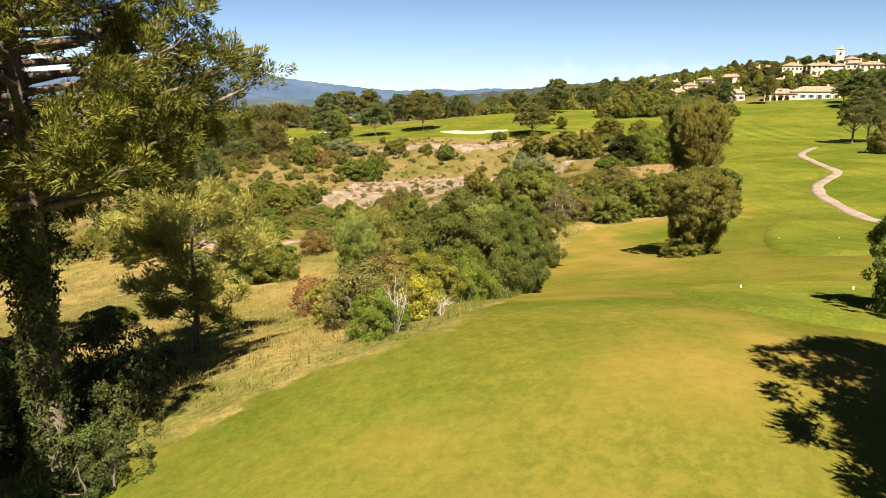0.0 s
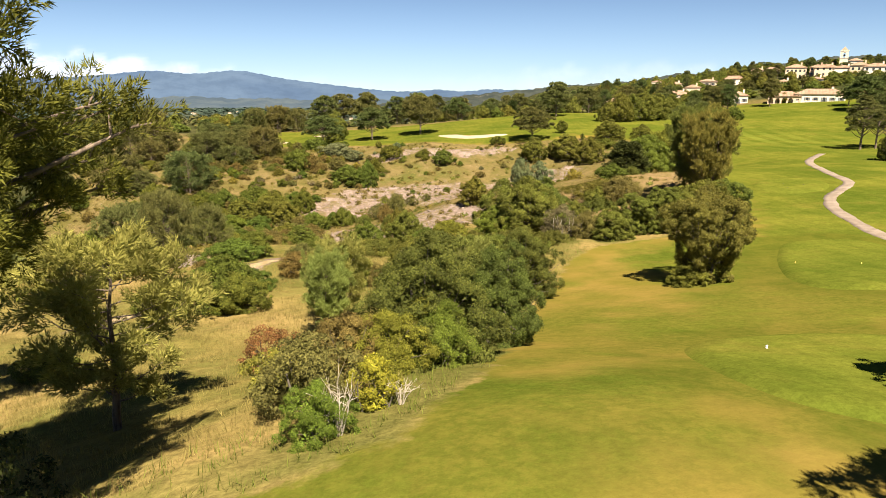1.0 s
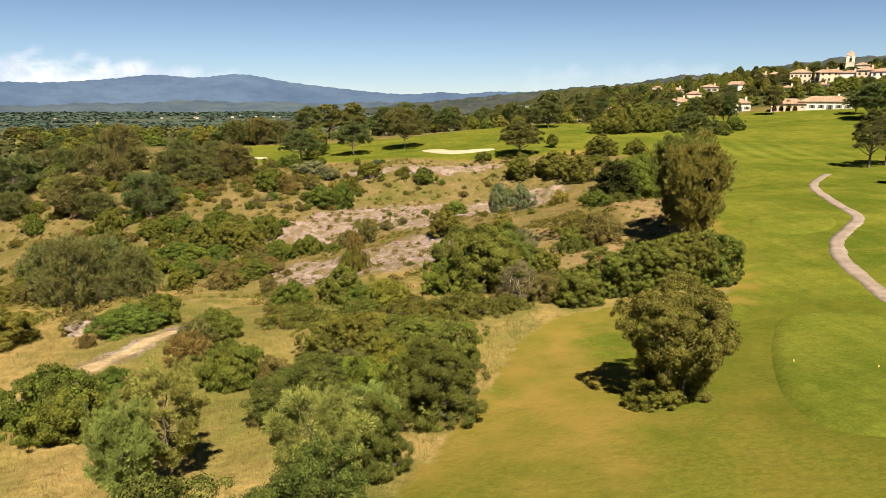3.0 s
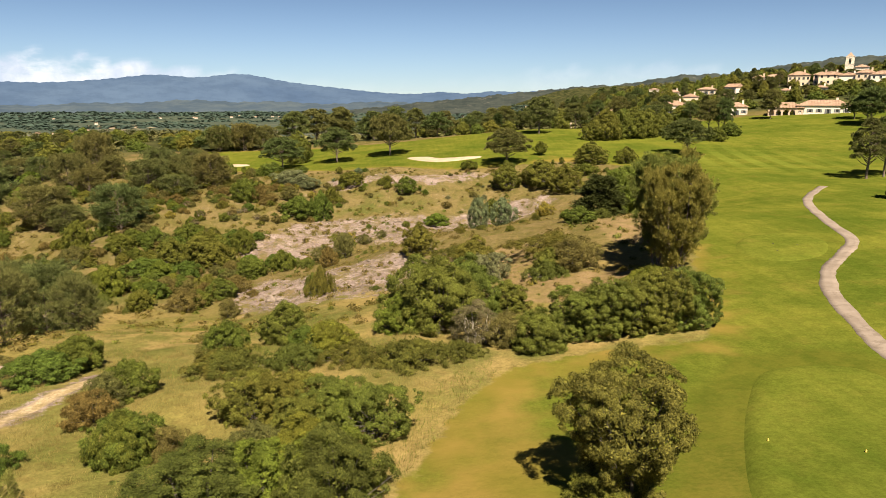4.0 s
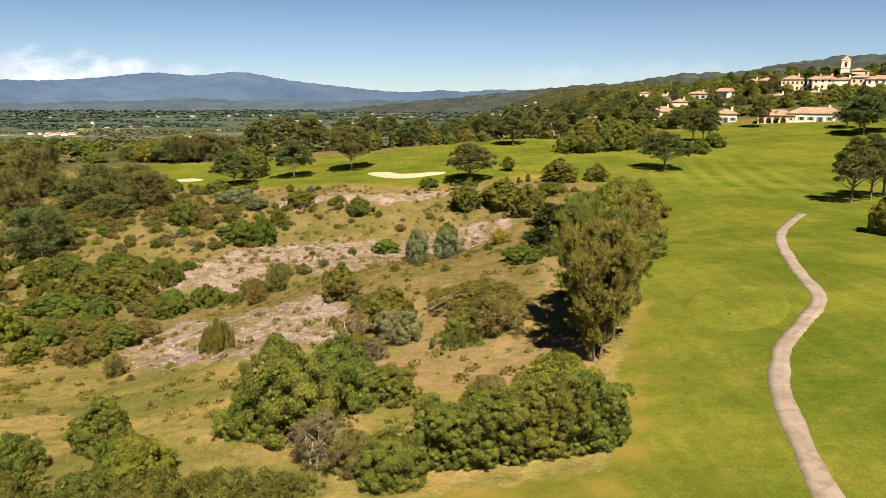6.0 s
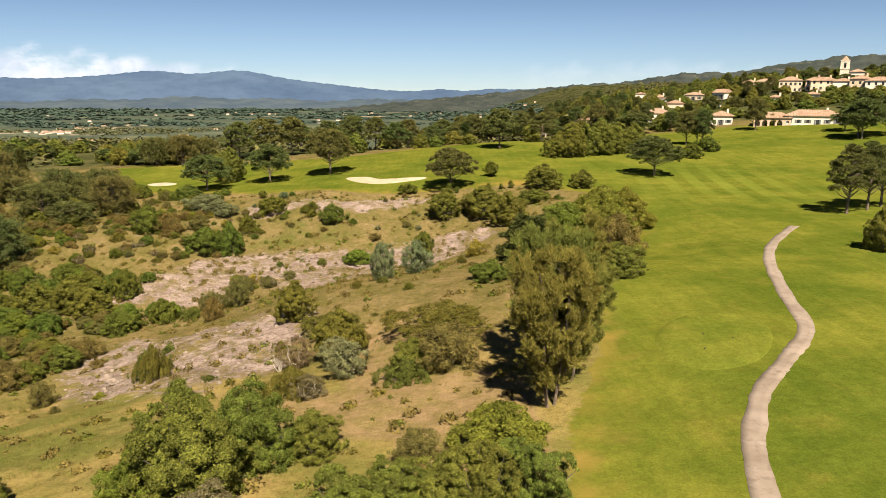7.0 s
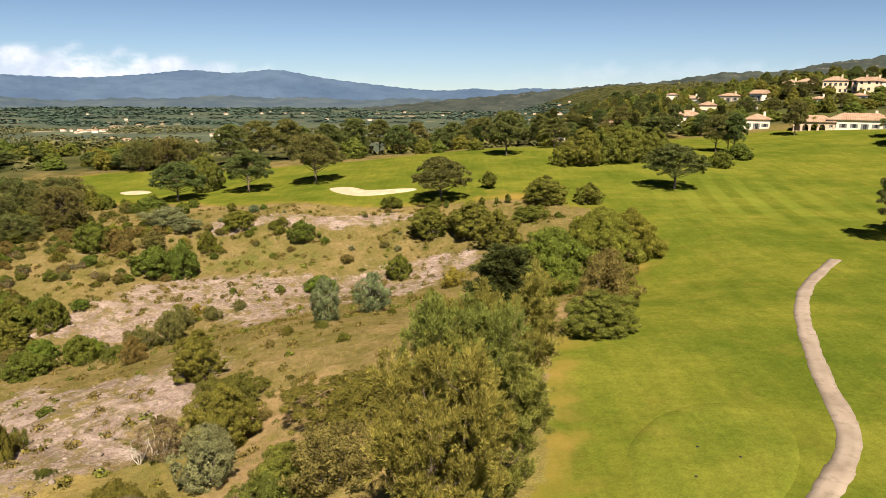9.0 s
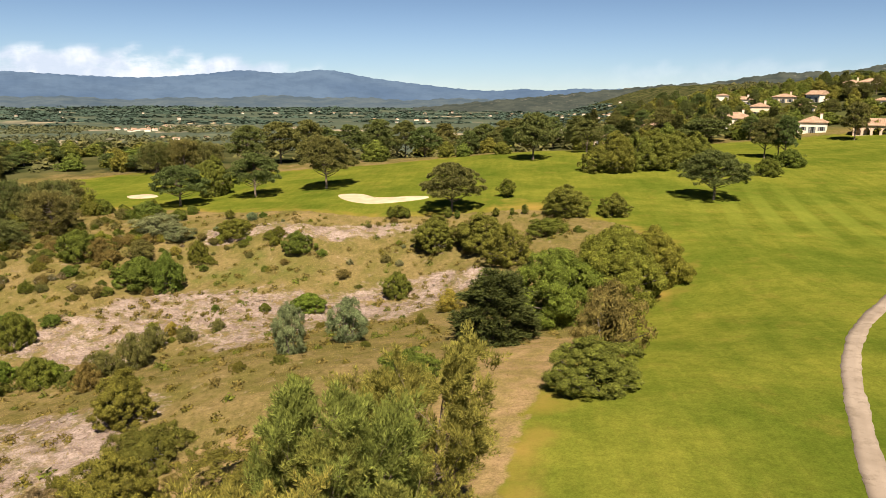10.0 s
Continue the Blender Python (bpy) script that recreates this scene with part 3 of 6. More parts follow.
        layer.data.foreach_set("value", np.clip(values, 0, 1).astype(np.float32).ravel())
    return tagged(ob, "rolling ground of mown fairway, dry meadow, scree and far plain", "ground", kind="structure")


ground = build_ground()


def rest(x, y):
    """Height of the built ground under a point near the walk."""
    return float(land(np.array([x], float), np.array([y], float))[0])


# ---- mountains and clouds ----
def build_mountains(name, radius, foot, shape, material, label):
    az = np.radians(np.arange(-62, 48.01, 0.14))
    up = np.linspace(0, 1, 12)
    a, u = np.meshgrid(az, up)
    top = shape(np.degrees(a))
    ripple = 12 * np.sin(a * 60 + 3 * np.sin(a * 23) + 4 * u) + 5 * np.sin(a * 140 + 9 * u)
    r = radius + u * 420 + ripple * u * (1 - u) * 5
    z = foot + (top - foot) * u ** 0.8 + (1 - u) * u * ripple * 1.2
    points = np.stack([15 + np.sin(a) * r, 25 + np.cos(a) * r, z], -1)
    rows, cols = a.shape
    index = np.arange(rows * cols).reshape(rows, cols)
    faces = np.stack([index[:-1, :-1], index[:-1, 1:], index[1:, 1:], index[1:, :-1]], -1).reshape(-1, 4)
    return tagged(sheet(name, points, faces, material, smooth=True), label, "mountains", kind="structure")


def high_ridge(a):
    """Crest height by bearing in degrees."""
    bell = lambda at, wide, tall: tall * np.exp(-(((a - at) / wide) ** 2))
    z = 95 - 62 * ease(-12, -2, a) + bell(-55, 14, 50) + bell(-38, 6.0, 20) + bell(-25, 2.4, 15) + bell(-21.2, 2.7, 50) + bell(-15.3, 3.1, 60)
    z = z + bell(0.3, 1.3, 13) + bell(4.5, 1.5, 15) + bell(7.9, 2.2, 15) - 12 * ease(9, 14, a)
    return z + 1.6 * np.sin(a * 5.1) + 1.2 * np.sin(a * 11.7 + 1)


def foothills(a):
    return -12 + 8 * np.sin(a * 0.31 + 1) + 5 * np.sin(a * 0.9) + 3 * np.sin(a * 3.7) + 1.5 * np.sin(a * 9.1) - 6 * ease(-8, 4, a)


build_mountains("mountain_backdrop", 4250, -62, high_ridge, distance_material("blue_mountain_haze", (0.066, 0.108, 0.196), (0.098, 0.150, 0.244), 0.0016), "long wooded mountain ridge, painted hazy blue, beyond the plain")
def green_ridge(a):
    """Crest of the wooded ridge that runs out to the plain."""
    bell = lambda at, wide, tall: tall * np.exp(-(((a - at) / wide) ** 2))
    z = 20 + 6.0 * (a - 4) + bell(14.2, 1.6, -10) + bell(18.6, 1.0, 6) + bell(22.6, 1.6, -13) + bell(26, 0.8, 5) + bell(29, 1.4, 10) + bell(36, 3, -20)
    return np.maximum(z, -62) + 2.5 * np.sin(a * 3.1) + 1.8 * np.sin(a * 7.7 + 2) + 1.2 * np.sin(a * 19) + 0.8 * np.sin(a * 41)


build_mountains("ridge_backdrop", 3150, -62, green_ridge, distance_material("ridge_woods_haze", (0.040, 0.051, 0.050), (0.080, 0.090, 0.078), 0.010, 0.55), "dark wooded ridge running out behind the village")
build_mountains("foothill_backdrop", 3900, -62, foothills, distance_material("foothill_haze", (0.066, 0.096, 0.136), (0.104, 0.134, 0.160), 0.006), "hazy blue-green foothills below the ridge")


def build_clouds():
    az, el = np.radians(np.linspace(-62, 48, 160)), np.linspace(0.4, 6.5, 26)
    a, e = np.meshgrid(az, el)
    r = 4850.0
    points = np.stack([15 + np.sin(a) * r, 25 + np.cos(a) * r, 20 + r * np.tan(np.radians(e))], -1)
    rows, cols = a.shape
    index = np.arange(rows * cols).reshape(rows, cols)
    faces = np.stack([index[:-1, :-1], index[:-1, 1:], index[1:, 1:], index[1:, :-1]], -1).reshape(-1, 4)
    ob = sheet("cloud_backdrop", points, faces, cloud_material(), smooth=True)
    deg = np.degrees(a)
    top = 1.6 + 1.25 * ease(-13, -30, deg) + 0.35 * np.exp(-(((deg - 9) / 3.0) ** 2)) + 0.7 * np.exp(-(((deg - 17) / 5) ** 2)) - 0.9 * np.exp(-(((deg + 4) / 6) ** 2))
    body = ease(0.25, -0.3, e - top - 0.25 * np.sin(deg * 1.9) - 0.15 * np.sin(deg * 4.3)) * (0.06 + 0.85 * ease(-12, -24, deg) + 0.12 * ease(6, 9, deg))
    layer = ob.data.attributes.new("body", "FLOAT", "POINT")
    layer.data.foreach_set("value", np.clip(body, 0, 1).astype(np.float32).ravel())
    return tagged(ob, "low white cumulus bank above the mountain ridge", "clouds", kind="structure")


build_clouds()


# ---- golf course: tees, bunkers, cart path ----
def smooth_outline(corners, steps=8):
    """A rounded closed outline through the corners."""
    c = np.array(corners, float)
    out = []
    for n in range(len(c)):
        p0, p1, p2, p3 = c[n - 1], c[n], c[(n + 1) % len(c)], c[(n + 2) % len(c)]
        for t in np.linspace(0, 1, steps, endpoint=False):
            out.append(0.5 * (2 * p1 + (p2 - p0) * t + (2 * p0 - 5 * p1 + 4 * p2 - p3) * t**2 + (3 * p1 - p0 - 3 * p2 + p3) * t**3))
    return np.array(out)


def raised_patch(name, corners, rise, material, bowl=0.0, skirt=0.6, rings=10):
    """A patch that lies on the land, its rim eased into it; bowl sinks its middle."""
    rim = smooth_outline(corners)
    middle = rim.mean(0)
    points, faces, count = [], [], len(rim)
    for n in range(rings + 1):
        f = n / rings
        ring = middle + (rim - middle) * (1.0 - f)
        z = ground_height(ring[:, 0], ring[:, 1])
        lift = rise * ease(0, 0.16, f) + 0.03 - (bowl * ease(0.1, 0.8, f))
        if n == 0:
            lift = -0.15
        points.append(np.column_stack([ring, z + lift]))
    for n in range(rings):
        a = n * count + np.arange(count)
        b = n * count + (np.arange(count) + 1) % count
        faces.append(np.stack([a, b, b + count, a + count], 1))
    return sheet(name, np.concatenate(points), np.concatenate(faces), material, smooth=True)


tagged(raised_patch("tee_ground", TEES[0], 0.22, TEE), "close-mown raised back tee in the rough", "tee", kind="structure")
tagged(raised_patch("tee_ground", TEES[1], 0.22, TEE), "close-mown raised forward tee beside the fairway", "tee", kind="structure")
tagged(raised_patch("tee_ground", TEES[2], 0.16, TEE), "round close-mown ladies tee next to the cart path", "tee", kind="structure")


def build_bunker(corners, label):
    thing = new("bunker")
    under(raised_patch("sand", corners, 0.22, SAND, 0.10), thing)
    middle = np.mean(corners, 0)
    lip = [tuple(middle + (np.array(c) - middle) * 1.05) for c in corners]
    under(raised_patch("grass_lip", lip, 0.12, TEE, 0.3), thing)
    return tagged(thing, label, "bunker")


build_bunker([(-9.0, 209.0), (-6.5, 203.0), (-1.5, 198.5), (4.0, 197.6), (12.5, 199.8), (13.5, 202.6), (6.0, 202.8), (0.5, 203.6), (-3.5, 208.2)], "long curved pale sand bunker at the green's edge")
build_bunker([(-66, 221.0), (-62.5, 217.0), (-57.5, 217.6), (-57.0, 220.5), (-61.5, 223.5)], "small pale sand bunker below the far green")
build_bunker([(-52, 236.0), (-47, 234.5), (-44.0, 236.5), (-47.5, 239.0)], "narrow sand bunker at the back of the far green")


def build_cart_path(line, width, slab_length):
    """Concrete slabs laid end to end along a smooth line, with open joints."""
    c = np.array(line, float)
    dense = []
    for n in range(len(c) - 1):
        p0, p1, p2, p3 = c[max(n - 1, 0)], c[n], c[n + 1], c[min(n + 2, len(c) - 1)]
        for t in np.linspace(0, 1, 40, endpoint=False):
            dense.append(0.5 * (2 * p1 + (p2 - p0) * t + (2 * p0 - 5 * p1 + 4 * p2 - p3) * t**2 + (3 * p1 - p0 - 3 * p2 + p3) * t**3))
    dense = np.array(dense)
    run = np.r_[0, np.cumsum(np.hypot(*np.diff(dense, axis=0).T))]
    thing = new("cart_path")
    rng = np.random.default_rng(5)
    at, total = 0.0, run[-1]
    while at < total - 1:
        length = min(slab_length * rng.uniform(0.85, 1.15), total - at)
        s = np.linspace(at, at + length, 9)
        px, py = np.interp(s, run, dense[:, 0]), np.interp(s, run, dense[:, 1])
        way = unit(np.stack([np.gradient(px), np.gradient(py)], 1))
        side = np.stack([-way[:, 1], way[:, 0]], 1)
        half = width / 2 * (1 + 0.05 * np.sin(s * 0.7))[:, None] + rng.uniform(-0.07, 0.07, (9, 1))
        rows = []
        for offset, lift in ((-1, -0.2), (-1, 0.018), (-0.33, 0.035), (0.33, 0.035), (1, 0.018), (1, -0.2)):
            q = np.stack([px, py], 1) + side * half * offset
            rows.append(np.column_stack([q, ground_height(q[:, 0], q[:, 1]) + lift]))
        grid = np.stack(rows, 1)
        index = np.arange(54).reshape(9, 6)
        faces = np.stack([index[:-1, :-1], index[:-1, 1:], index[1:, 1:], index[1:, :-1]], -1).reshape(-1, 4)
        under(sheet("slab", grid, faces, CONCRETE), thing)
        at += length
    return tagged(thing, "winding pinkish concrete cart path across the fairway", "path", kind="structure")


build_cart_path(CART_PATH, 1.52, 7.0)


def tee_marker(x, y, material, label):
    bm = bmesh.new()
    bmesh.ops.create_cone(bm, cap_ends=True, segments=12, radius1=0.06, radius2=0.04, depth=0.11, matrix=Matrix.Translation((0, 0, 0.055)))
    bmesh.ops.create_uvsphere(bm, u_segments=12, v_segments=8, radius=0.045, matrix=Matrix.Translation((0, 0, 0.115)))
    thing = new("tee_marker")
    thing.matrix_world = pose(x, y, rest(x, y) + 0.22)
    part("body", bm, material, thing, smooth=True)
    return tagged(thing, label, "tee marker", "tee markers")


tee_marker(1.2, 6.6, MARKER_WHITE, "small white plastic tee marker on the back tee")
tee_marker(5.4, 5.6, MARKER_WHITE, "small white plastic tee marker on the back tee")
tee_marker(16.8, 34.4, MARKER_YELLOW, "small yellow plastic tee marker on the forward tee")
tee_marker(20.6, 32.4, MARKER_YELLOW, "small yellow plastic tee marker on the forward tee")


def sprinkler(x, y):
    bm = bmesh.new()
    bmesh.ops.create_cone(bm, cap_ends=True, segments=14, radius1=0.10, radius2=0.09, depth=0.05, matrix=Matrix.Translation((0, 0, 0.2)))
    thing = new("sprinkler_head")
    thing.matrix_world = pose(x, y, rest(x, y))
    part("lid", bm, IRON, thing)
    return tagged(thing, "flat black sprinkler lid set in tee turf", "sprinkler", "sprinklers")


for sx, sy in ((40.4, 84.0), (42.6, 82.6), (39.2, 80.4)):
    sprinkler(sx, sy)


def boulder(x, y, size, seed, label):
    rng = np.random.default_rng(seed)
    bm = bmesh.new()
    bmesh.ops.create_icosphere(bm, subdivisions=4, radius=1.0)
    shift = Vector(rng.uniform(0, 50, 3))
    for v in bm.verts:
        v.co *= 1 + 0.45 * noise.noise(v.co * 1.3 + shift) + 0.22 * noise.noise(v.co * 3.3 + shift) + 0.1 * noise.noise(v.co * 8.0 + shift)
        v.co.z *= 0.55
        v.co *= size
    thing = new("boulder")
    thing.matrix_world = pose(x, y, rest(x, y) + size * 0.12)
    part("stone", bm, ROCK, thing, smooth=True)
    return tagged(thing, label, "rock")


boulder(-36.3, 56.2, 1.45, 3, "pale weathered boulder in the dry meadow")
boulder(-22.5, 100.5, 1.0, 4, "pale rock outcrop on the bare spur")
boulder(-24.5, 103.0, 0.9, 5, "pale rock outcrop on the bare spur")


# ---- plants ----
# crown outlines: height share from the crown's foot to its top, half-width share
DOME = ((0.0, 0.70), (0.14, 0.92), (0.38, 1.0), (0.62, 0.88), (0.82, 0.60), (0.94, 0.32), (1.0, 0.08))
FLAT_TOP = ((0.0, 0.42), (0.25, 0.54), (0.46, 0.70), (0.64, 0.98), (0.84, 0.96), (0.95, 0.70), (1.0, 0.30))
BOX = ((0.0, 0.66), (0.2, 0.86), (0.5, 1.0), (0.74, 0.94), (0.9, 0.68), (1.0, 0.20))
MOUND = ((0.0, 1.0), (0.3, 0.94), (0.6, 0.76), (0.85, 0.45), (1.0, 0.10))
ROUND = ((0.0, 0.30), (0.15, 0.70), (0.45, 1.0), (0.7, 0.88), (0.88, 0.56), (1.0, 0.12))


def puffs(centres, outs, radius, size, cover, rng, squash=0.8, slim=0.52, spiky=False):
    """Leafy puffs: a dense coat of leaves on the outer side of each small rounded clump."""
    area = size * size * slim * 0.5
    places, normals = [], []
    for centre, out, r in zip(centres, outs, radius):
        count = max(int(cover * 2 * math.pi * r * r / area), 8)
        way = shell(rng, count)
        back = (way @ out) < -0.3
        way[back] -= 2 * (way[back] @ out)[:, None] * out
        places.append(centre + way * r * rng.normal(0.88, 0.17, (count, 1)) * np.array([1, 1, squash]))
        normals.append(way)
    places, normals = np.concatenate(places), np.concatenate(normals)
    count = len(places)
    if spiky:
        along = unit(normals + rng.normal(0, 0.45, (count, 3)) + np.array([0, 0, 0.35]))
        across = unit(np.cross(along, rng.normal(0, 1, (count, 3))))
        bend = 0.0
    else:
        facing = unit(normals + rng.normal(0, 0.42, (count, 3)))
        along = unit(np.cross(facing, rng.normal(0, 1, (count, 3))))
        across = np.cross(facing, along)
        bend = facing * size * rng.uniform(-0.15, 0.2, (count, 1))
    length = size * rng.uniform(0.6, 1.35, (count, 1))
    across = across * length * slim * 0.5
    corners = np.stack([places - along * length * 0.4 - across, places - along * length * 0.4 + across + bend * 0.5, places + along * length * 0.6 + bend], 1)
    return corners.reshape(-1, 3), np.arange(count * 3).reshape(-1, 3)


def lumpy_crown(rng, foot, height, spread, outline, count, puff, lumps=0.2):
    """Puff centres over a lumpy body of revolution from foot to height."""
    share, wide = np.array(outline).T
    fine = np.linspace(0, 1, 60)
    half = np.interp(fine, share, wide)
    rise = (height - foot) / (spread / 2)
    area = (half + 0.08) * np.hypot(np.gradient(half), np.gradient(fine) * rise)
    area[fine > 0.9] *= 1.5
    h = np.interp((np.arange(count) + rng.uniform(0, 1, count)) / count, np.cumsum(area) / area.sum(), fine)
    turn = np.arange(count) * 2.39996 + rng.normal(0, 0.25, count)
    w = np.interp(h, share, wide)
    phase = rng.uniform(0, 6.28, 6)
    bumps = 0.5 * np.sin(2 * turn + phase[0] + 3 * h) + 0.6 * np.sin(3 * turn + phase[1] - 5 * h) + 0.5 * np.sin(5 * turn + phase[2] + 9 * h) + 0.4 * np.sin(11 * h + phase[3] + turn)
    radius = puff * rng.uniform(0.45, 1.0, count) ** 1.4 * 1.55
    reach = np.maximum(spread / 2 * w * (1 + lumps * bumps) * rng.uniform(0.84, 1.07, count) - radius * 0.85, 0.0)
    z = foot + (height - foot) * h * (1 + 0.35 * lumps * bumps * (h > 0.5)) - radius * 0.5 * h
    z = np.maximum(z, foot + radius * 0.35)
    centres = np.column_stack([reach * np.cos(turn), reach * np.sin(turn), z])
    slope = -np.interp(h, fine, np.gradient(half, fine)) / max(rise, 0.2)
    outs = unit(np.column_stack([np.cos(turn), np.sin(turn), slope + 0.25]))
    return centres, outs, radius


def broad_plant(name, key, seed, height, spread, outline, count, puff, size, foot=0.0, cover=1.05, stems=1, bark=None, lumps=0.2):
    """A broad-leaved tree or shrub: stems with limbs, and a crown of leafy puffs."""
    rng = np.random.default_rng(seed)
    bark = bark or OAK_BARK
    thing = new(name)
    centres, outs, radius = lumpy_crown(rng, foot, height, spread, outline, count, puff, lumps)
    ends = centres[rng.permutation(count)[: max(10, count // 9)]]
    limbs = []
    for n in range(stems):
        turn = n * 2 * math.pi / stems + 0.4
        lean, thick = spread * 0.10 * (stems > 1), spread * 0.030 * (1.0 if stems == 1 else 0.6)
        base = np.array([0.12 * stems * math.cos(turn), 0.12 * stems * math.sin(turn), -0.25])
        path = [(*(base + np.array([lean * f * math.cos(turn) + rng.normal(0, 0.05), lean * f * math.sin(turn) + rng.normal(0, 0.05), (height * 0.72 + 0.25) * f])), thick * (1.25 - f)) for f in (0, 0.12, 0.3, 0.5, 0.7, 0.9)]
        under(sheet("trunk" if stems == 1 else "stem", *tubes([path], 7), bark, smooth=True), thing)
        for end in ends[n::stems]:
            start = np.array(path[2][:3]) * 0.7 + np.array(path[3][:3]) * 0.3
            mid = (start + end) / 2 + np.array([0, 0, -0.06 * height])
            limbs.append([(*start, thick * 0.5), (*mid, thick * 0.35), (*end, thick * 0.12)])
    tagged(under(sheet("branchwork", *tubes(limbs, 5), bark, smooth=True), thing), kind="stuff")
    points, faces = puffs(centres, outs, radius, size, cover, rng)
    axis = np.array([0, 0, foot + 0.45 * (height - foot)])
    core = np.repeat(centres, 7, 0)
    core = axis + (core - axis) * rng.uniform(0.25, 0.86, (len(core), 1)) + rng.normal(0, 0.05 * spread, core.shape)
    core[:, 2] = np.maximum(core[:, 2], 0.12)
    deep, more = leaves(core, rng.normal(0, 1, core.shape), np.full((len(core), 1), puff * 0.75), rng)
    if cover < 0.6:
        deep, more = deep[: len(more) // 3 * 3], more[: len(more) // 3]
    under(sheet("crown", np.concatenate([points, deep]), np.concatenate([faces, more + len(points)]), LEAF[key]), thing)
    return thing, height, spread


def plumes(bases, ways, length, radius, blade, per, rng):
    """Bottle-brush shoots: needles round each axis, leaning towards its tip."""
    count = len(bases)
    axis = np.repeat(unit(ways), per, 0)
    along = rng.uniform(0, 1, (count * per, 1)) ** 0.8
    side = unit(np.cross(axis, rng.normal(0, 1, axis.shape)))
    stretch = np.repeat(length * rng.uniform(0.7, 1.3, (count, 1)), per, 0)
    swell = radius * np.sin(np.pi * (0.16 + 0.74 * along)) * rng.uniform(0.35, 1.0, along.shape)
    at = np.repeat(bases, per, 0) + axis * stretch * along + side * swell
    way = unit(axis * 0.9 + side * 0.75 + np.array([0, 0, 0.25]) + rng.normal(0, 0.22, axis.shape))
    return needles(at, way, blade[0], blade[1], rng)


def pine_plant(name, key, seed, height, spread, bare, limbs, shoots, plume, blade, per, outline, stems=1, sweep=1.0, ragged=0.25, thin=1.0, boughs=()):
    """A pine: stems, rising limbs with side twigs, and bottle-brush shoots of needles."""
    rng = np.random.default_rng(seed)
    thing = new(name)
    share, wide = np.array(outline).T
    steps = (0, 0.15, 0.32, 0.5, 0.68, 0.84, 0.96)
    paths, trunks, bases, ways = [], [], [], []
    for s in range(stems):
        turn = s * 2 * math.pi / stems + 0.7
        off = 0.0 if stems == 1 else 0.05 * spread
        foot = np.array([off * math.cos(turn), off * math.sin(turn), -0.3])
        lean = 0.03 * height if stems == 1 else 0.17 * spread
        wobble = rng.normal(0, 0.016 * height, (7, 2))
        thick = height * 0.019 * (1 if stems == 1 else 0.62)
        tall = height * (1 if s == 0 else rng.uniform(0.80, 0.97))
        stem = [(foot[0] + lean * f * math.cos(turn) + wobble[n][0] * f, foot[1] + lean * f * math.sin(turn) + wobble[n][1] * f, foot[2] + (tall + 0.1) * f, thick * (1.12 - f)) for n, f in enumerate(steps)]
        trunks.append(stem)
        line = np.array(stem)
        for n in range(limbs):
            f = bare + (0.97 - bare) * ((n + rng.uniform(0, 0.8)) / limbs)
            g = (f - bare) / (1 - bare)
            start = np.array([np.interp(f, steps, line[:, k]) for k in range(3)])
            around = n * 2.4 + s * 1.3 + rng.uniform(-0.5, 0.5)
            if stems > 1:
                around = turn + rng.normal(0, 0.9)
            out = np.array([math.cos(around), math.sin(around), 0.0])
            if s == 0 and n < len(boughs):
                around, f = radians(boughs[n][0]), boughs[n][1]
                g = (f - bare) / (1 - bare)
                start, out = np.array([np.interp(f, steps, line[:, k]) for k in range(3)]), np.array([math.cos(around), math.sin(around), 0.0])
            reach = boughs[n][2] if s == 0 and n < len(boughs) else max(0.35, spread / 2 * np.interp(g, share, wide) * rng.uniform(1 - ragged, 1.06) - max(0.0, float(start @ out)))
            rise = reach * rng.uniform(0.20, 0.52) * sweep
            end = start + out * reach + np.array([0, 0, min(rise, max(0.1, height - start[2] - 0.3))])
            mid = start + out * reach * 0.5 + np.array([0, 0, (end - start)[2] * 0.28])
            limb = thick * (0.34 - 0.20 * g)
            paths.append([(*start, limb), (*mid, limb * 0.7), (*end, limb * 0.2)])
            for k in range(shoots):
                u = 0.36 + 0.64 * ((k + rng.uniform(0, 1)) / shoots) if k else 1.0
                base = start + (mid - start) * min(1, u * 2) + (end - mid) * max(0, u * 2 - 1)
                lean_to = unit(unit(end - mid) * 0.9 + rng.normal(0, 0.55, 3) + np.array([0, 0, 0.35 * sweep]))
                tip = base + lean_to * plume[0] * rng.uniform(0.2, 0.9) if k else base
                if k and rng.uniform() < 0.7:
                    paths.append([(*base, limb * 0.3), (*tip, limb * 0.1)])
                bases.append(tip)
                ways.append(lean_to)
    bases, ways = np.array(bases), np.array(ways)
    for stem in trunks:
        under(sheet("trunk" if stems == 1 else "stem", *tubes([stem], 8), PINE_BARK, smooth=True), thing)
    tagged(under(sheet("branchwork", *tubes(paths, 5), PINE_BARK, smooth=True), thing), kind="stuff")
    # each shoot forks into smaller ones
    forks = 3
    fork_ways = unit(np.repeat(ways, forks, 0) + rng.normal(0, 0.42, (len(ways) * forks, 3)))
    fork_bases = np.repeat(bases, forks, 0) + rng.normal(0, plume[1] * 0.7 * thin, fork_ways.shape)
    under(sheet("crown", *plumes(fork_bases, fork_ways, plume[0] * 0.8, plume[1], blade, per, rng), LEAF[key]), thing)
    return thing, height, spread


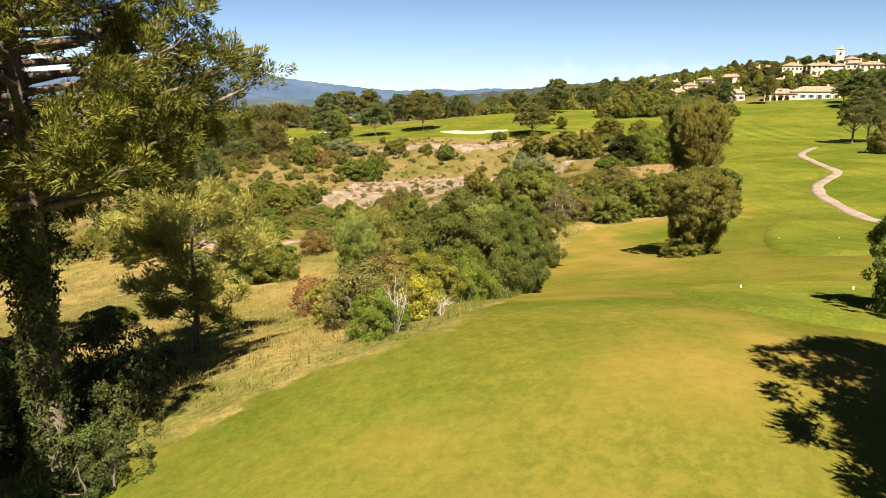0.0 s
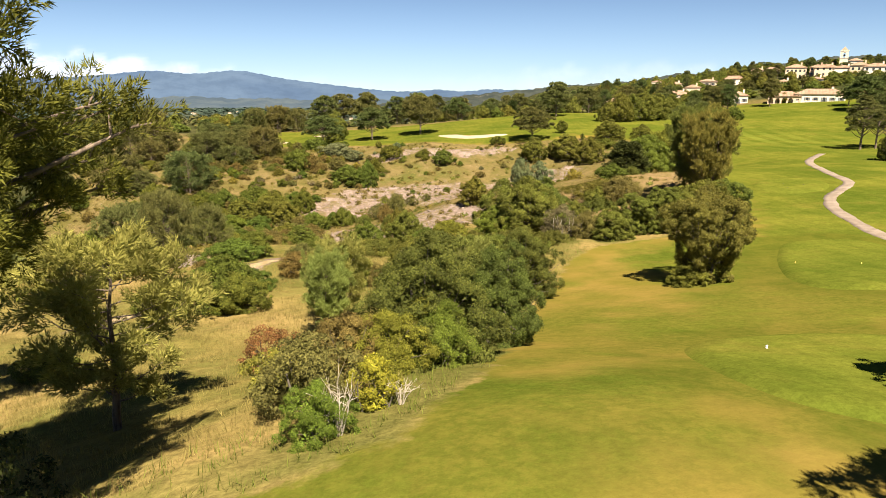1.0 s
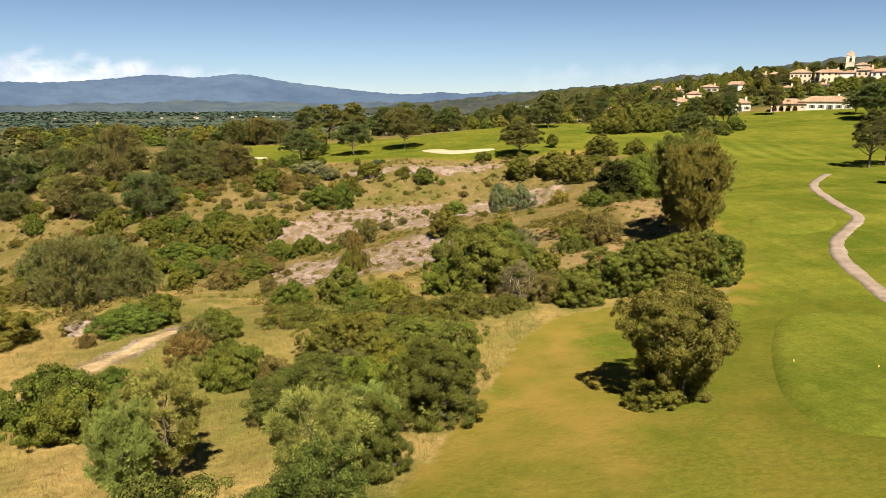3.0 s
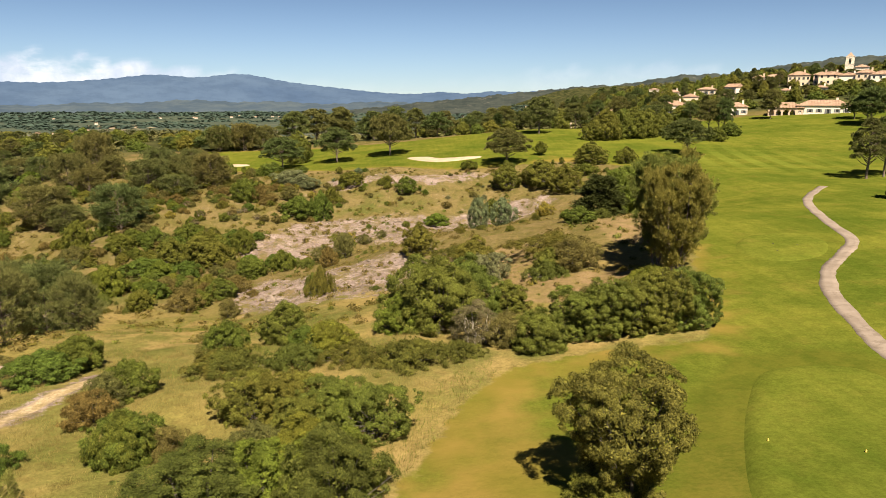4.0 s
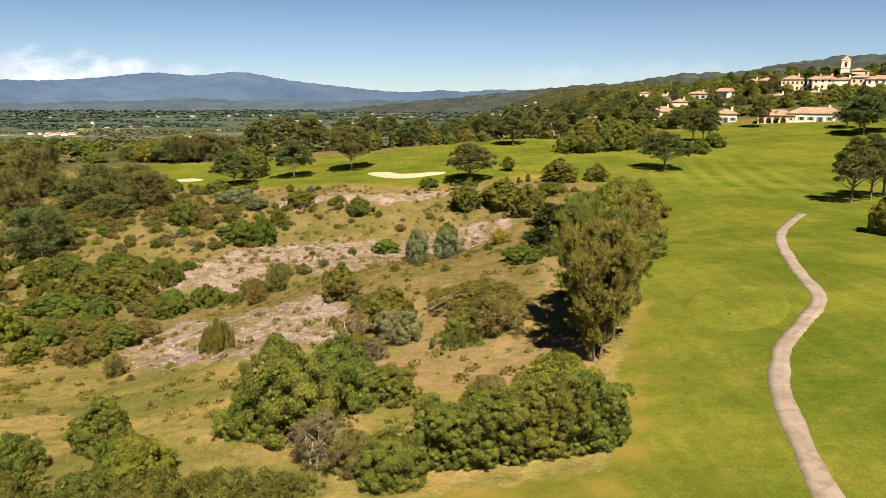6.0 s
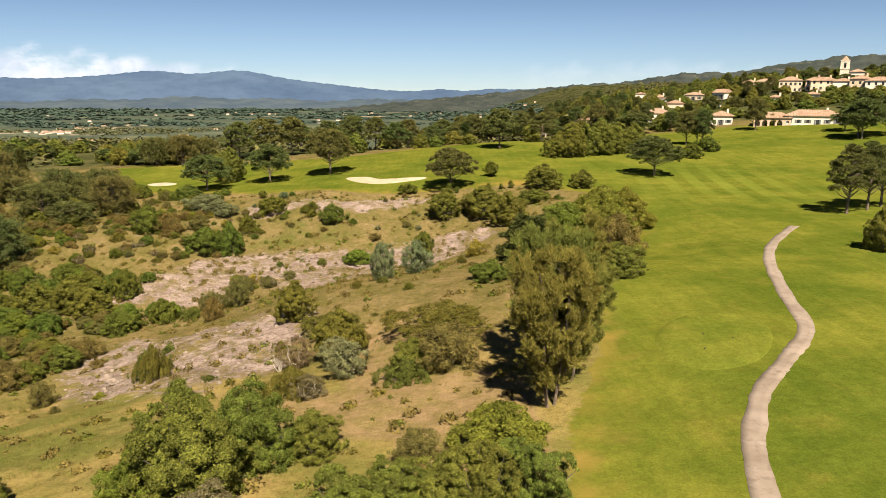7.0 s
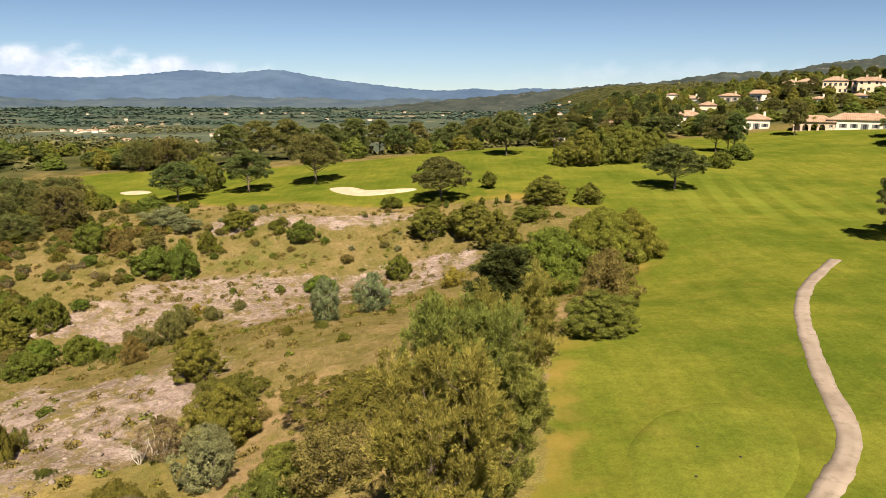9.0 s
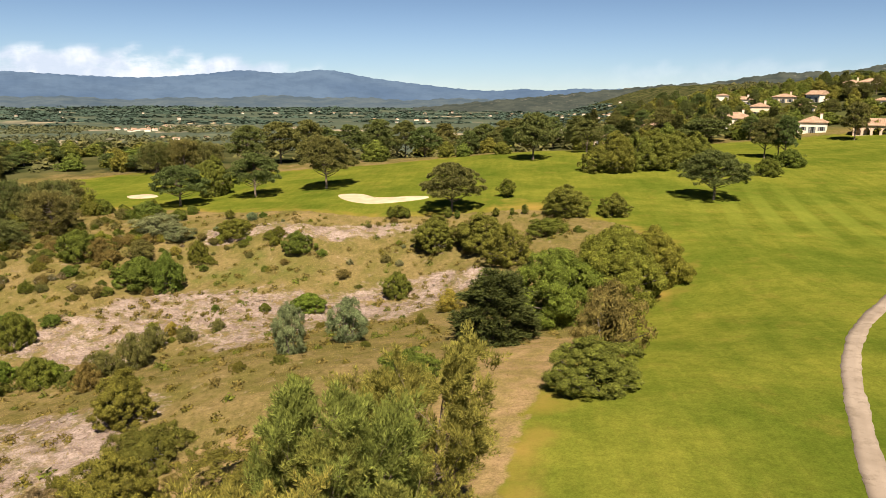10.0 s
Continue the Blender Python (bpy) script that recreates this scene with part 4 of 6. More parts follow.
def pad_pine(name, key, seed, height, spread, bare, pads, each, puff, size, umbrella=0.7, cover=0.85):
    """A pine with its foliage in dense flattened pads at the ends of rising limbs."""
    rng = np.random.default_rng(seed)
    thing = new(name)
    thick, wobble = height * 0.02, rng.normal(0, 0.02 * height, (6, 2))
    steps = (0, 0.2, 0.4, 0.6, 0.8, 0.95)
    stem = [(wobble[n][0] * f, wobble[n][1] * f, -0.3 + (height + 0.3) * f * 0.95, thick * (1.15 - f)) for n, f in enumerate(steps)]
    line, limbs, centres, outs, radius = np.array(stem), [], [], [], []
    for n in range(pads):
        g = (n + rng.uniform(0, 0.9)) / pads
        f = bare + (0.93 - bare) * g
        wide = (math.sin(math.pi * (0.25 + 0.68 * g)) ** 0.7) * umbrella + (1 - g) ** 0.75 * (1 - umbrella)
        r = spread * rng.uniform(0.09, 0.15)
        reach = max(0.0, spread / 2 * wide - r * 0.7) * rng.uniform(0.62, 1.12)
        turn = n * 2.4 + rng.uniform(-0.5, 0.5)
        start = np.array([np.interp(max(f - 0.12, 0.05), steps, line[:, k]) for k in range(3)])
        end = np.array([start[0] + reach * math.cos(turn), start[1] + reach * math.sin(turn), min(f * height + rng.uniform(-0.02, 0.05) * height, height - r * 0.4)])
        limbs.append([(*start, thick * 0.42), (*((start + end) / 2 + np.array([0, 0, -0.02 * height])), thick * 0.3), (*end, thick * 0.1)])
        for k in range(each):
            swing = shell(rng, 1)[0]
            swing[2] = abs(swing[2]) * 0.9 - 0.15
            centres.append(end + swing * r * np.array([1, 1, 0.55]))
            outs.append(unit(swing + np.array([0.4 * math.cos(turn), 0.4 * math.sin(turn), 0.5])))
            radius.append(puff * rng.uniform(0.6, 1.35))
    under(sheet("trunk", *tubes([stem], 8), PINE_BARK, smooth=True), thing)
    tagged(under(sheet("branchwork", *tubes(limbs, 5), PINE_BARK, smooth=True), thing), kind="stuff")
    under(sheet("crown", *puffs(np.array(centres), np.array(outs), radius, size, cover, rng, 0.62, 0.34, True), LEAF[key]), thing)
    return thing, height, spread


def dead_shrub(name, seed, height, spread, material):
    rng = np.random.default_rng(seed)
    paths = []
    for n in range(9):
        turn, reach = n * 2.4, spread / 2 * rng.uniform(0.4, 1)
        tip = np.array([reach * math.cos(turn), reach * math.sin(turn), height * rng.uniform(0.6, 1)])
        mid = tip * np.array([0.4, 0.4, 0.5]) + rng.normal(0, 0.05, 3)
        paths.append([(0.03 * math.cos(turn), 0.03 * math.sin(turn), -0.1, 0.035), (*mid, 0.022), (*tip, 0.006)])
        for k in range(9):
            start = mid + (tip - mid) * rng.uniform(0, 0.9)
            end = start + rng.normal(0, 1, 3) * height * 0.16 + np.array([0, 0, height * 0.12])
            paths.append([(*start, 0.011), (*end, 0.003)])
    thing = new(name)
    tagged(under(sheet("branchwork", *tubes(paths, 5), material, smooth=True), thing), kind="stuff")
    return thing, height, spread


# kind: builder of a variant by seed, number of variants, label, category
EGG = ((0.0, 0.26), (0.12, 0.56), (0.3, 0.92), (0.5, 1.0), (0.7, 0.86), (0.88, 0.52), (1.0, 0.12))
SPREADING = ((0.0, 0.80), (0.12, 0.96), (0.3, 1.0), (0.5, 0.96), (0.7, 0.78), (0.85, 0.52), (1.0, 0.12))
SPIRE = ((0.0, 1.0), (0.3, 0.78), (0.7, 0.40), (1.0, 0.05))
KINDS = {
    "oak": (lambda s: broad_plant("holm_oak", "oak", s, 5.0, 5.6, DOME, 220, 0.36, 0.12), 2, "dense dark green holm oak with rounded crown", "tree"),
    "oak_near": (lambda s: broad_plant("holm_oak", "near_oak", s, 5.0, 5.6, DOME, 230, 0.34, 0.086, 0.0, 0.9, 2, lumps=0.24), 2, "holm oak with small grey-green leaves at the rough's edge", "tree"),
    "bush_near": (lambda s: broad_plant("leafy_shrub", "light", s, 2.5, 3.8, DOME, 120, 0.28, 0.075, 0.0, 0.75, 3, lumps=0.26), 1, "fresh light green leafy shrub beside the fairway", "shrub"),
    "oak_lime": (lambda s: broad_plant("oak_tree", "light", s, 4.0, 6.0, DOME, 200, 0.36, 0.115), 1, "bright green young oak with leafy spreading crown", "tree"),
    "oak_isolated": (lambda s: broad_plant("holm_oak", "lone", s, 6.4, 7.2, FLAT_TOP, 280, 0.38, 0.115, 0.3, 1.1, 3, lumps=0.19), 1, "lone holm oak with flat-topped crown on the fairway", "tree"),
    "oak_large": (lambda s: broad_plant("oak_tree", "oak_top", s, 9.0, 12.0, DOME, 330, 0.74, 0.23, 0.2, 1.0, lumps=0.16), 2, "large spreading oak with yellow-green lumpy crown", "tree"),
    "oak_far": (lambda s: broad_plant("round_tree", "oak", s, 5.0, 6.0, DOME, 56, 0.78, 0.42), 3, "rounded green tree at the back of the plateau", "tree"),
    "hedge": (lambda s: broad_plant("holm_oak", "oak", s, 5.2, 4.8, BOX, 330, 0.27, 0.105, 0.0, 1.15, lumps=0.26), 2, "holm oak grown into a hedge across the rough", "tree"),
    "hedge_low": (lambda s: broad_plant("evergreen_oak_shrub", "oak", s, 2.8, 4.6, BOX, 250, 0.22, 0.09, 0.0, 1.1, lumps=0.2, stems=2), 2, "flat-topped evergreen oak shrub in a dense block", "shrub"),
    "bush": (lambda s: broad_plant("evergreen_shrub", "green", s, 2.6, 4.4, DOME, 130, 0.31, 0.115, stems=2), 3, "low dense evergreen shrub on dry grass", "shrub"),
    "bush_light": (lambda s: broad_plant("leafy_shrub", "light", s, 2.5, 3.8, DOME, 110, 0.30, 0.115, stems=2), 2, "fresh light green leafy shrub", "shrub"),
    "scrub": (lambda s: broad_plant("brownish_shrub", "scrub", s, 2.4, 3.6, ROUND, 80, 0.32, 0.10, 0.0, 0.62, stems=3), 2, "olive-brown thinly leaved scrub bush", "shrub"),
    "low": (lambda s: broad_plant("low_shrub", "low", s, 1.2, 4.6, MOUND, 70, 0.30, 0.10, 0.0, 0.9, stems=2, lumps=0.3), 2, "low spreading mound of green broom", "shrub"),
    "mound": (lambda s: broad_plant("broom_mound", "low", s, 3.6, 13.0, MOUND, 240, 0.52, 0.15, 0.0, 0.8, stems=4, lumps=0.25), 1, "wide low mound of olive-green broom", "shrub"),
    "grey": (lambda s: broad_plant("grey_shrub", "grey", s, 3.6, 4.6, ROUND, 80, 0.40, 0.13, 0.0, 0.75, stems=3), 2, "silvery grey-green shrub on the bare bank", "shrub"),
    "gorse": (lambda s: broad_plant("gorse_bush", "gorse", s, 2.2, 3.6, ROUND, 60, 0.34, 0.13, 0.0, 0.7, stems=2), 1, "yellowish flowering gorse bush", "shrub"),
    "lime": (lambda s: broad_plant("lime_green_shrub", "lime", s, 1.4, 1.3, ROUND, 50, 0.15, 0.07, 0.0, 0.7, stems=3), 1, "bright yellow-green shrub at the rough's edge", "shrub"),
    "red": (lambda s: broad_plant("russet_shrub", "red", s, 1.9, 2.8, ROUND, 60, 0.24, 0.09, 0.1, 0.5, stems=4), 1, "russet red-leaved shrub in dry grass", "shrub"),
    "shoot": (lambda s: broad_plant("undergrowth_shrub", "dark", s, 2.2, 3.2, ROUND, 80, 0.26, 0.10, 0.0, 0.55, stems=5, lumps=0.35), 1, "dark leafy undergrowth beneath the pine", "shrub"),
    "dark": (lambda s: pine_plant("dark_conifer", "dark", s, 8.0, 5.0, 0.03, 70, 4, (0.9, 0.28), (0.30, 0.05), 40, SPIRE), 1, "dense dark green conifer", "tree"),
    "small_tree": (lambda s: broad_plant("sapling", "green", s, 3.0, 2.6, ROUND, 46, 0.30, 0.15, 0.5), 1, "small round planted sapling on the bank", "tree"),
    "pine": (lambda s: pad_pine("aleppo_pine", "pine", s, 11.0, 12.0, 0.36, 46, 9, 0.62, 0.34, 0.8), 3, "mature pine with broad irregular crown on the fairway", "tree"),
    "pine_far": (lambda s: pad_pine("aleppo_pine", "pine", s, 12.0, 11.0, 0.32, 34, 6, 0.80, 0.50, 0.75), 3, "tall pine in the row behind the plateau", "tree"),
    "pine_right": (lambda s: pad_pine("aleppo_pine", "pine", s, 12.6, 8.6, 0.36, 44, 8, 0.50, 0.26, 0.7), 2, "tall pine with bare trunk beside the fairway", "tree"),
    "pine_bushy": (lambda s: pine_plant("bushy_pine", "pine_brown", s, 8.0, 9.0, 0.05, 64, 6, (0.85, 0.24), (0.24, 0.036), 40, DOME, sweep=1.3, ragged=0.4, thin=1.4), 3, "bushy pine branched to the ground on the slope", "tree"),
    "pine_young": (lambda s: pine_plant("young_pine", "young_pine", s, 4.6, 3.4, 0.22, 40, 6, (0.46, 0.12), (0.13, 0.015), 60, ROUND, sweep=1.5), 2, "young pale green pine with feathery branches", "tree"),
    "pine_big": (lambda s: pine_plant("aleppo_pine", "pine_light", s, 12.0, 8.4, 0.15, 40, 6, (0.95, 0.17), (0.22, 0.024), 66, EGG, stems=3, sweep=2.6, ragged=0.35), 2, "big many-stemmed pine at the edge of the fairway", "tree"),
    "dead": (lambda s: dead_shrub("dead_shrub", s, 1.5, 1.5, DEAD_WOOD), 2, "bleached leafless dead shrub", "shrub"),
    "dead_grey": (lambda s: broad_plant("leafless_shrub", "twig", s, 3.4, 3.6, ROUND, 90, 0.30, 0.09, 0.0, 0.5, 5, DEAD_WOOD), 1, "grey-brown nearly leafless shrub", "shrub"),
}
GROUPS = {"hedge": "oaks in the hedge", "hedge_low": "shrubs of the dense block", "pine_far": "pines behind the plateau", "pine_bushy": "pines of the slope", "small_tree": "saplings on the bank"}
protos, planted = {}, {}
planting = random.Random(11)


def plant(kind, x, y, height, width, label="", turn=None):
    """Sets a tree or shrub of that kind, height and crown width on the ground."""
    build, variants, usual, category = KINDS[kind]
    n = planted[kind] = planted.get(kind, -1) + 1
    key = (kind, n % variants)
    turn = planting.uniform(0, 360) if turn is None else turn
    if key not in protos:
        thing, h, w = build(100 + 7 * len(protos))
        tagged(thing, usual, category, GROUPS.get(kind, ""))
        thing["size"] = (h, w)
        protos[key] = thing
    proto = protos[key]
    h, w = proto["size"]
    scale = Vector((width / w, width / w, height / h))
    place = pose(x, y, rest(x, y) - 0.05, 0, 0, turn)
    if key in planted:
        first = proto.scale
        thing = copy_thing(proto, place @ Matrix.Diagonal((scale.x / first.x, scale.y / first.y, scale.z / first.z, 1)))
    else:
        planted[key] = True
        proto.matrix_basis = place @ Matrix.Diagonal((*scale, 1))
        thing = proto
    return tagged(thing, label)


# the tall pine beside the tee, its neighbour, and the trees across the turf
thing, h, w = pine_plant("aleppo_pine", "tee_pine", 41, 17.0, 7.8, 0.36, 150, 8, (0.56, 0.17), (0.13, 0.0145), 92, SPREADING, sweep=0.6, ragged=0.30, thin=1.5, boughs=((40, 0.46, 5.3), (44, 0.50, 5.0), (46, 0.43, 4.8), (52, 0.47, 4.9), (40, 0.52, 4.7), (62, 0.40, 4.4), (66, 0.44, 4.6)))
thing.matrix_world = pose(-20.3, -7.6, rest(-20.3, -7.6) - 0.1)
tagged(thing, "tall pine with ivy-clad trunk beside the tee", "tree")
rng = np.random.default_rng(9)
turn, climb = rng.uniform(0, 6.283, 7500), rng.uniform(0.0, 6.6, 7500)
reach = 0.30 + 0.16 * np.sin(3 * turn + 1.7 * climb) * np.sin(2.3 * climb) + np.abs(rng.normal(0, 0.10, 7500))
ivy = np.column_stack([reach * np.cos(turn), reach * np.sin(turn), climb])
under(sheet("ivy", *leaves(ivy, unit(ivy * np.array([1, 1, 0])), 0.12, rng), LEAF["dark"]), thing, "dark ivy leaves round the trunk")
plant("shoot", -22.8, -4.6, 3.2, 4.2)
plant("shoot", -20.9, -3.6, 2.8, 3.6)
plant("shoot", -24.6, -3.6, 3.4, 4.6)
plant("shoot", -20.0, -5.8, 1.6, 2.4)
plant("shoot", -19.3, -8.0, 1.5, 2.2)
plant("pine_right", -26.0, -4.4, 13.6, 8.4, "tall pine crowding the tee's big pine")
plant("pine_right", -22.4, -14.6, 13.0, 8.0, "tall pine shading the foot of its neighbour")
plant("pine_right", -31.5, 8.5, 13.0, 9.0, "tall pine behind the tee's big pine")
plant("oak", 4.6, -0.4, 4.6, 4.4, "holm oak at the edge of the back tee")
plant("pine_right", 1.2, -13.0, 11.0, 9.0, "tall pine shading the back of the tee")
plant("pine_right", 0.8, -16.4, 11.0, 9.4, "tall pine shading the back of the tee")
plant("pine_right", 6.0, -11.0, 10.0, 7.0, "tall pine shading the back of the tee")

# along the tee and the first fairway edge
plant('pine_young', -21.2, 4.7, 6.4, 5.4)
plant('bush', -25.2, 31.0, 3.6, 4.9)
plant('scrub', -22.7, 43.7, 2.1, 3.6)
plant('bush', -29.5, 15.5, 1.1, 3.0)
plant('oak_near', -10.9, 8.6, 4.9, 5.4)
plant('oak_near', -8.0, 12.5, 4.3, 4.4)
plant('oak_near', -4.6, 29.0, 4.6, 4.6)
plant('bush', -17.5, 37.9, 2.7, 4.5)
plant('bush_near', -11.1, 7.9, 2.4, 3.0)
plant('pine_young', -16.5, 19.6, 4.4, 2.4)
plant('pine_young', -7.4, 23.4, 3.7, 2.5)
plant('red', -17.5, 11.0, 1.8, 2.9)
plant('scrub', -14.2, 1.2, 2.2, 3.2)
plant('bush_near', -12.4, 5.0, 2.0, 3.0)
plant('scrub', -13.4, 4.6, 2.0, 2.6)
plant('gorse', -15.6, 3.4, 1.5, 2.2)
plant('bush_near', -10.4, 6.4, 2.2, 2.6)
plant('pine_young', -16.2, 23.2, 4.9, 3.6)
plant('lime', -12.3, 0.3, 1.5, 1.4)
plant('bush_near', -13.5, -1.7, 1.4, 1.8)
plant('dead', -13.0, -1.7, 1.5, 1.1)
plant('dead', -11.6, 0.2, 0.8, 0.9)
plant('pine_young', -8.8, 18.3, 4.6, 3.5)
plant('pine_young', -16.2, 19.4, 3.8, 2.5)
plant('bush_light', -5.9, 40.5, 2.5, 3.7)
plant('bush', -29.6, 31.6, 2.4, 4.8)
plant('bush', -24.3, 30.4, 2.6, 4.7)
plant('bush', -24.4, 36.1, 1.8, 3.2)
plant('scrub', -22.5, 46.4, 2.4, 3.7)
plant('bush', -30.6, 53.4, 2.3, 5.9)
plant('scrub', -36.6, 56.9, 1.7, 4.3)
plant('scrub', -32.8, 49.7, 1.1, 1.7)
plant('oak_isolated', 8.2, 29.8, 5.9, 6.5)
plant('bush', 6.7, 28.9, 1.3, 2.8)

# mid row
for px, py, tall, wide in ((-11.8, 42.8, 2.8, 4.6), (-9.0, 41.8, 3.0, 4.4), (-6.4, 40.4, 2.9, 4.6), (-3.6, 39.2, 3.0, 4.4), (-7.8, 39.0, 2.5, 3.6)):
    plant('hedge_low', px, py, tall, wide)
plant('oak_lime', -6.8, 35.2, 2.9, 4.6)
plant('oak_lime', -5.2, 31.6, 3.4, 5.4)
plant('scrub', -9.9, 36.4, 2.3, 3.2)
plant('oak_near', -11.4, 30.8, 3.4, 6.4)
plant('oak_lime', -8.6, 32.6, 3.0, 4.6)
plant('bush', -17.5, 37.3, 2.8, 3.4)
plant('scrub', -15.2, 37.9, 1.9, 2.6)
plant('oak_near', -7.1, 22.2, 3.6, 2.8)
plant('bush', -21.8, 48.3, 2.5, 4.2)
plant('bush', -29.5, 56.2, 2.7, 4.4)
plant('bush', -17.5, 57.2, 2.8, 4.0)
plant('oak', -13.6, 61.6, 3.7, 4.6)
plant('bush', -11.2, 58.6, 2.0, 3.0)
plant('bush_light', -8.6, 56.2, 2.8, 4.4)
plant('low', -11.0, 53.4, 1.5, 5.4)
plant('low', -6.2, 52.6, 1.4, 5.0)
plant('scrub', -18.6, 58.4, 2.2, 4.0)
plant('low', -17.1, 53.7, 1.3, 5.9)
plant('oak', 0.4, 62.0, 6.2, 7.4, 'broad holm oak with glossy leaves above the bank')
plant('bush_light', -3.4, 62.6, 3.4, 4.6)
plant('oak', 3.0, 66.4, 5.8, 6.0)
plant('oak', -1.8, 66.8, 6.0, 6.2)
plant('low', -2.2, 51.8, 1.8, 6.3)
plant('low', 1.6, 52.2, 1.2, 3.6)
plant('dead_grey', 3.2, 56.0, 3.3, 4.4, 'brown nearly leafless shrub at the end of the hedge')
plant('scrub', 5.4, 54.4, 2.8, 3.4)
plant('oak', 7.8, 53.4, 3.3, 4.6, 'pale olive holm oak at the end of the hedge')
plant('hedge', 10.8, 55.2, 4.0, 4.2)
plant('hedge', 13.4, 55.0, 4.4, 4.4)
plant('hedge', 16.0, 55.2, 4.3, 4.4)
plant('hedge', 18.4, 55.6, 4.7, 4.4)
plant('hedge', 20.6, 55.9, 4.6, 4.2)
plant('pine_big', 24.2, 71.6, 11.4, 6.8)
plant('pine_big', 26.4, 76.2, 10.6, 6.8, 'many-stemmed pine amid the clump beside the fairway')
plant('pine_big', 25.2, 80.2, 12.2, 7.2, 'many-stemmed pine amid the clump beside the fairway')
plant('pine_big', 27.4, 84.6, 12.0, 7.4, 'upright pine at the back of the fairway clump')
plant('scrub', 16.4, 83.4, 4.0, 6.4)
plant('low', 13.0, 81.4, 1.9, 5.0)
plant('oak', 13.2, 83.6, 3.2, 4.2)
plant('mound', 16.7, 95.1, 2.4, 12.6)
plant('oak', 5.3, 94.6, 5.2, 5.4)
plant('low', -16.3, 53.3, 1.4, 5.7)
plant('low', -17.1, 98.4, 2.9, 4.2)
plant('scrub', -29.3, 97.2, 2.9, 3.3)
plant('bush_light', -56.2, 118.5, 5.3, 6.8)
plant('bush', -46.5, 129.5, 3.7, 5.2)
plant('low', 2.6, 82.0, 2.4, 5.0)
plant('dead_grey', 4.2, 80.6, 2.2, 3.2)
plant('grey', 5.5, 90.6, 3.2, 4.2)
plant('dead_grey', 0.6, 93.4, 3.4, 4.0)
plant('dead', -1.0, 92.6, 1.8, 2.4)
plant('grey', 7.2, 85.6, 3.4, 4.4, 'grey-green leafy shrub on the sandy clearing')
plant('oak', 6.9, 67.8, 2.8, 4.6)
plant('scrub', 14.3, 65.2, 1.9, 3.5)
plant('bush_light', 20.1, 65.0, 3.0, 6.4)
plant('mound', 3.4, 103.4, 2.2, 8.0)
plant('low', -16.0, 96.7, 3.4, 3.9)

# gully and plateau
plant('oak_large', 37.5, 139.0, 8.6, 11.5)
plant('oak_large', 44.5, 144.5, 9.6, 12.0)
plant('oak_large', 50.0, 149.5, 7.6, 9.5)
plant('scrub', 40.8, 118.3, 6.9, 7.4)
plant('oak', 38.4, 108.6, 4.0, 7.2)
plant('dark', 29.8, 129.2, 7.4, 8.8)
plant('bush', 37.0, 177.0, 2.4, 7.4)
plant('oak', 17.4, 175.9, 5.5, 7.8)
plant('oak', 25.7, 174.0, 5.8, 9.8)
plant('oak', 30.5, 166.3, 6.1, 7.8)
plant('oak', 40.8, 186.9, 5.3, 8.7)
plant('oak', 49.6, 185.4, 3.9, 5.6)
plant('small_tree', 29.5, 200.8, 3.8, 4.0)
plant('pine', 19.0, 190.8, 9.5, 12.4)
plant('pine', 71.9, 204.2, 9.9, 14.0)
plant('pine_far', 35.4, 245.5, 12.3, 11.6)
plant('pine_far', 50.8, 261.3, 9.1, 9.7)
plant('oak', 55.2, 231.8, 9.0, 10.4)
plant('oak', 60.2, 234.6, 8.4, 9.0)
plant('oak', 71.2, 240.8, 8.4, 9.6)
plant('oak', 50.4, 229.6, 5.6, 7.2)
plant('oak', 65.7, 237.8, 9.0, 12.1)
plant('oak', 76.9, 243.8, 8.0, 9.8)
plant('pine_far', 100.1, 262.8, 11.2, 9.1)
plant('pine_far', 104.0, 263.4, 12.0, 8.0)
plant('pine_far', 104.6, 260.0, 12.0, 8.1)
plant('bush', 91.8, 233.9, 4.3, 5.9)
plant('bush', 102.0, 248.5, 4.3, 8.3)
plant('pine', -13.8, 218.6, 12.6, 14.5)
plant('pine', -29.3, 212.9, 10.1, 12.8)
plant('pine', -43.8, 204.9, 8.9, 13.3)
plant('oak', -41.7, 218.6, 9.1, 8.0)
plant('small_tree', -58.6, 193.9, 4.4, 4.0)
plant('small_tree', -50.5, 192.7, 1.8, 1.4)
plant('bush', -36.0, 194.4, 1.8, 2.6)
plant('pine_bushy', -55.2, 176.7, 7.8, 9.6)
plant('pine_bushy', -72.0, 186.7, 8.0, 9.8)
plant('pine_bushy', -66.9, 198.1, 6.2, 10.6)
plant('grey', -36.9, 181.9, 3.8, 10.1)
plant('grey', -31.9, 179.5, 2.7, 6.2)
plant('bush', -25.6, 174.0, 3.6, 4.0)
plant('bush', -21.4, 181.5, 3.0, 7.2)
plant('small_tree', -25.5, 188.7, 1.9, 2.0)
plant('bush', -7.1, 174.6, 3.4, 5.7)
plant('small_tree', 8.9, 188.6, 2.5, 3.5)
plant('small_tree', 24.9, 184.7, 1.7, 2.3)
plant('small_tree', 27.8, 186.7, 1.7, 1.6)
plant('bush', 12.9, 162.9, 3.8, 5.0)
plant('gorse', 22.9, 148.8, 2.9, 4.4)
plant('low', 19.9, 141.1, 1.4, 1.8)
plant('grey', 7.5, 125.6, 5.8, 4.2)
plant('grey', 12.4, 132.1, 5.3, 5.5)
plant('bush_light', 0.2, 156.4, 2.4, 5.7)
plant('scrub', 2.6, 168.6, 1.3, 2.9)
plant('bush', -31.8, 164.0, 4.5, 8.7)
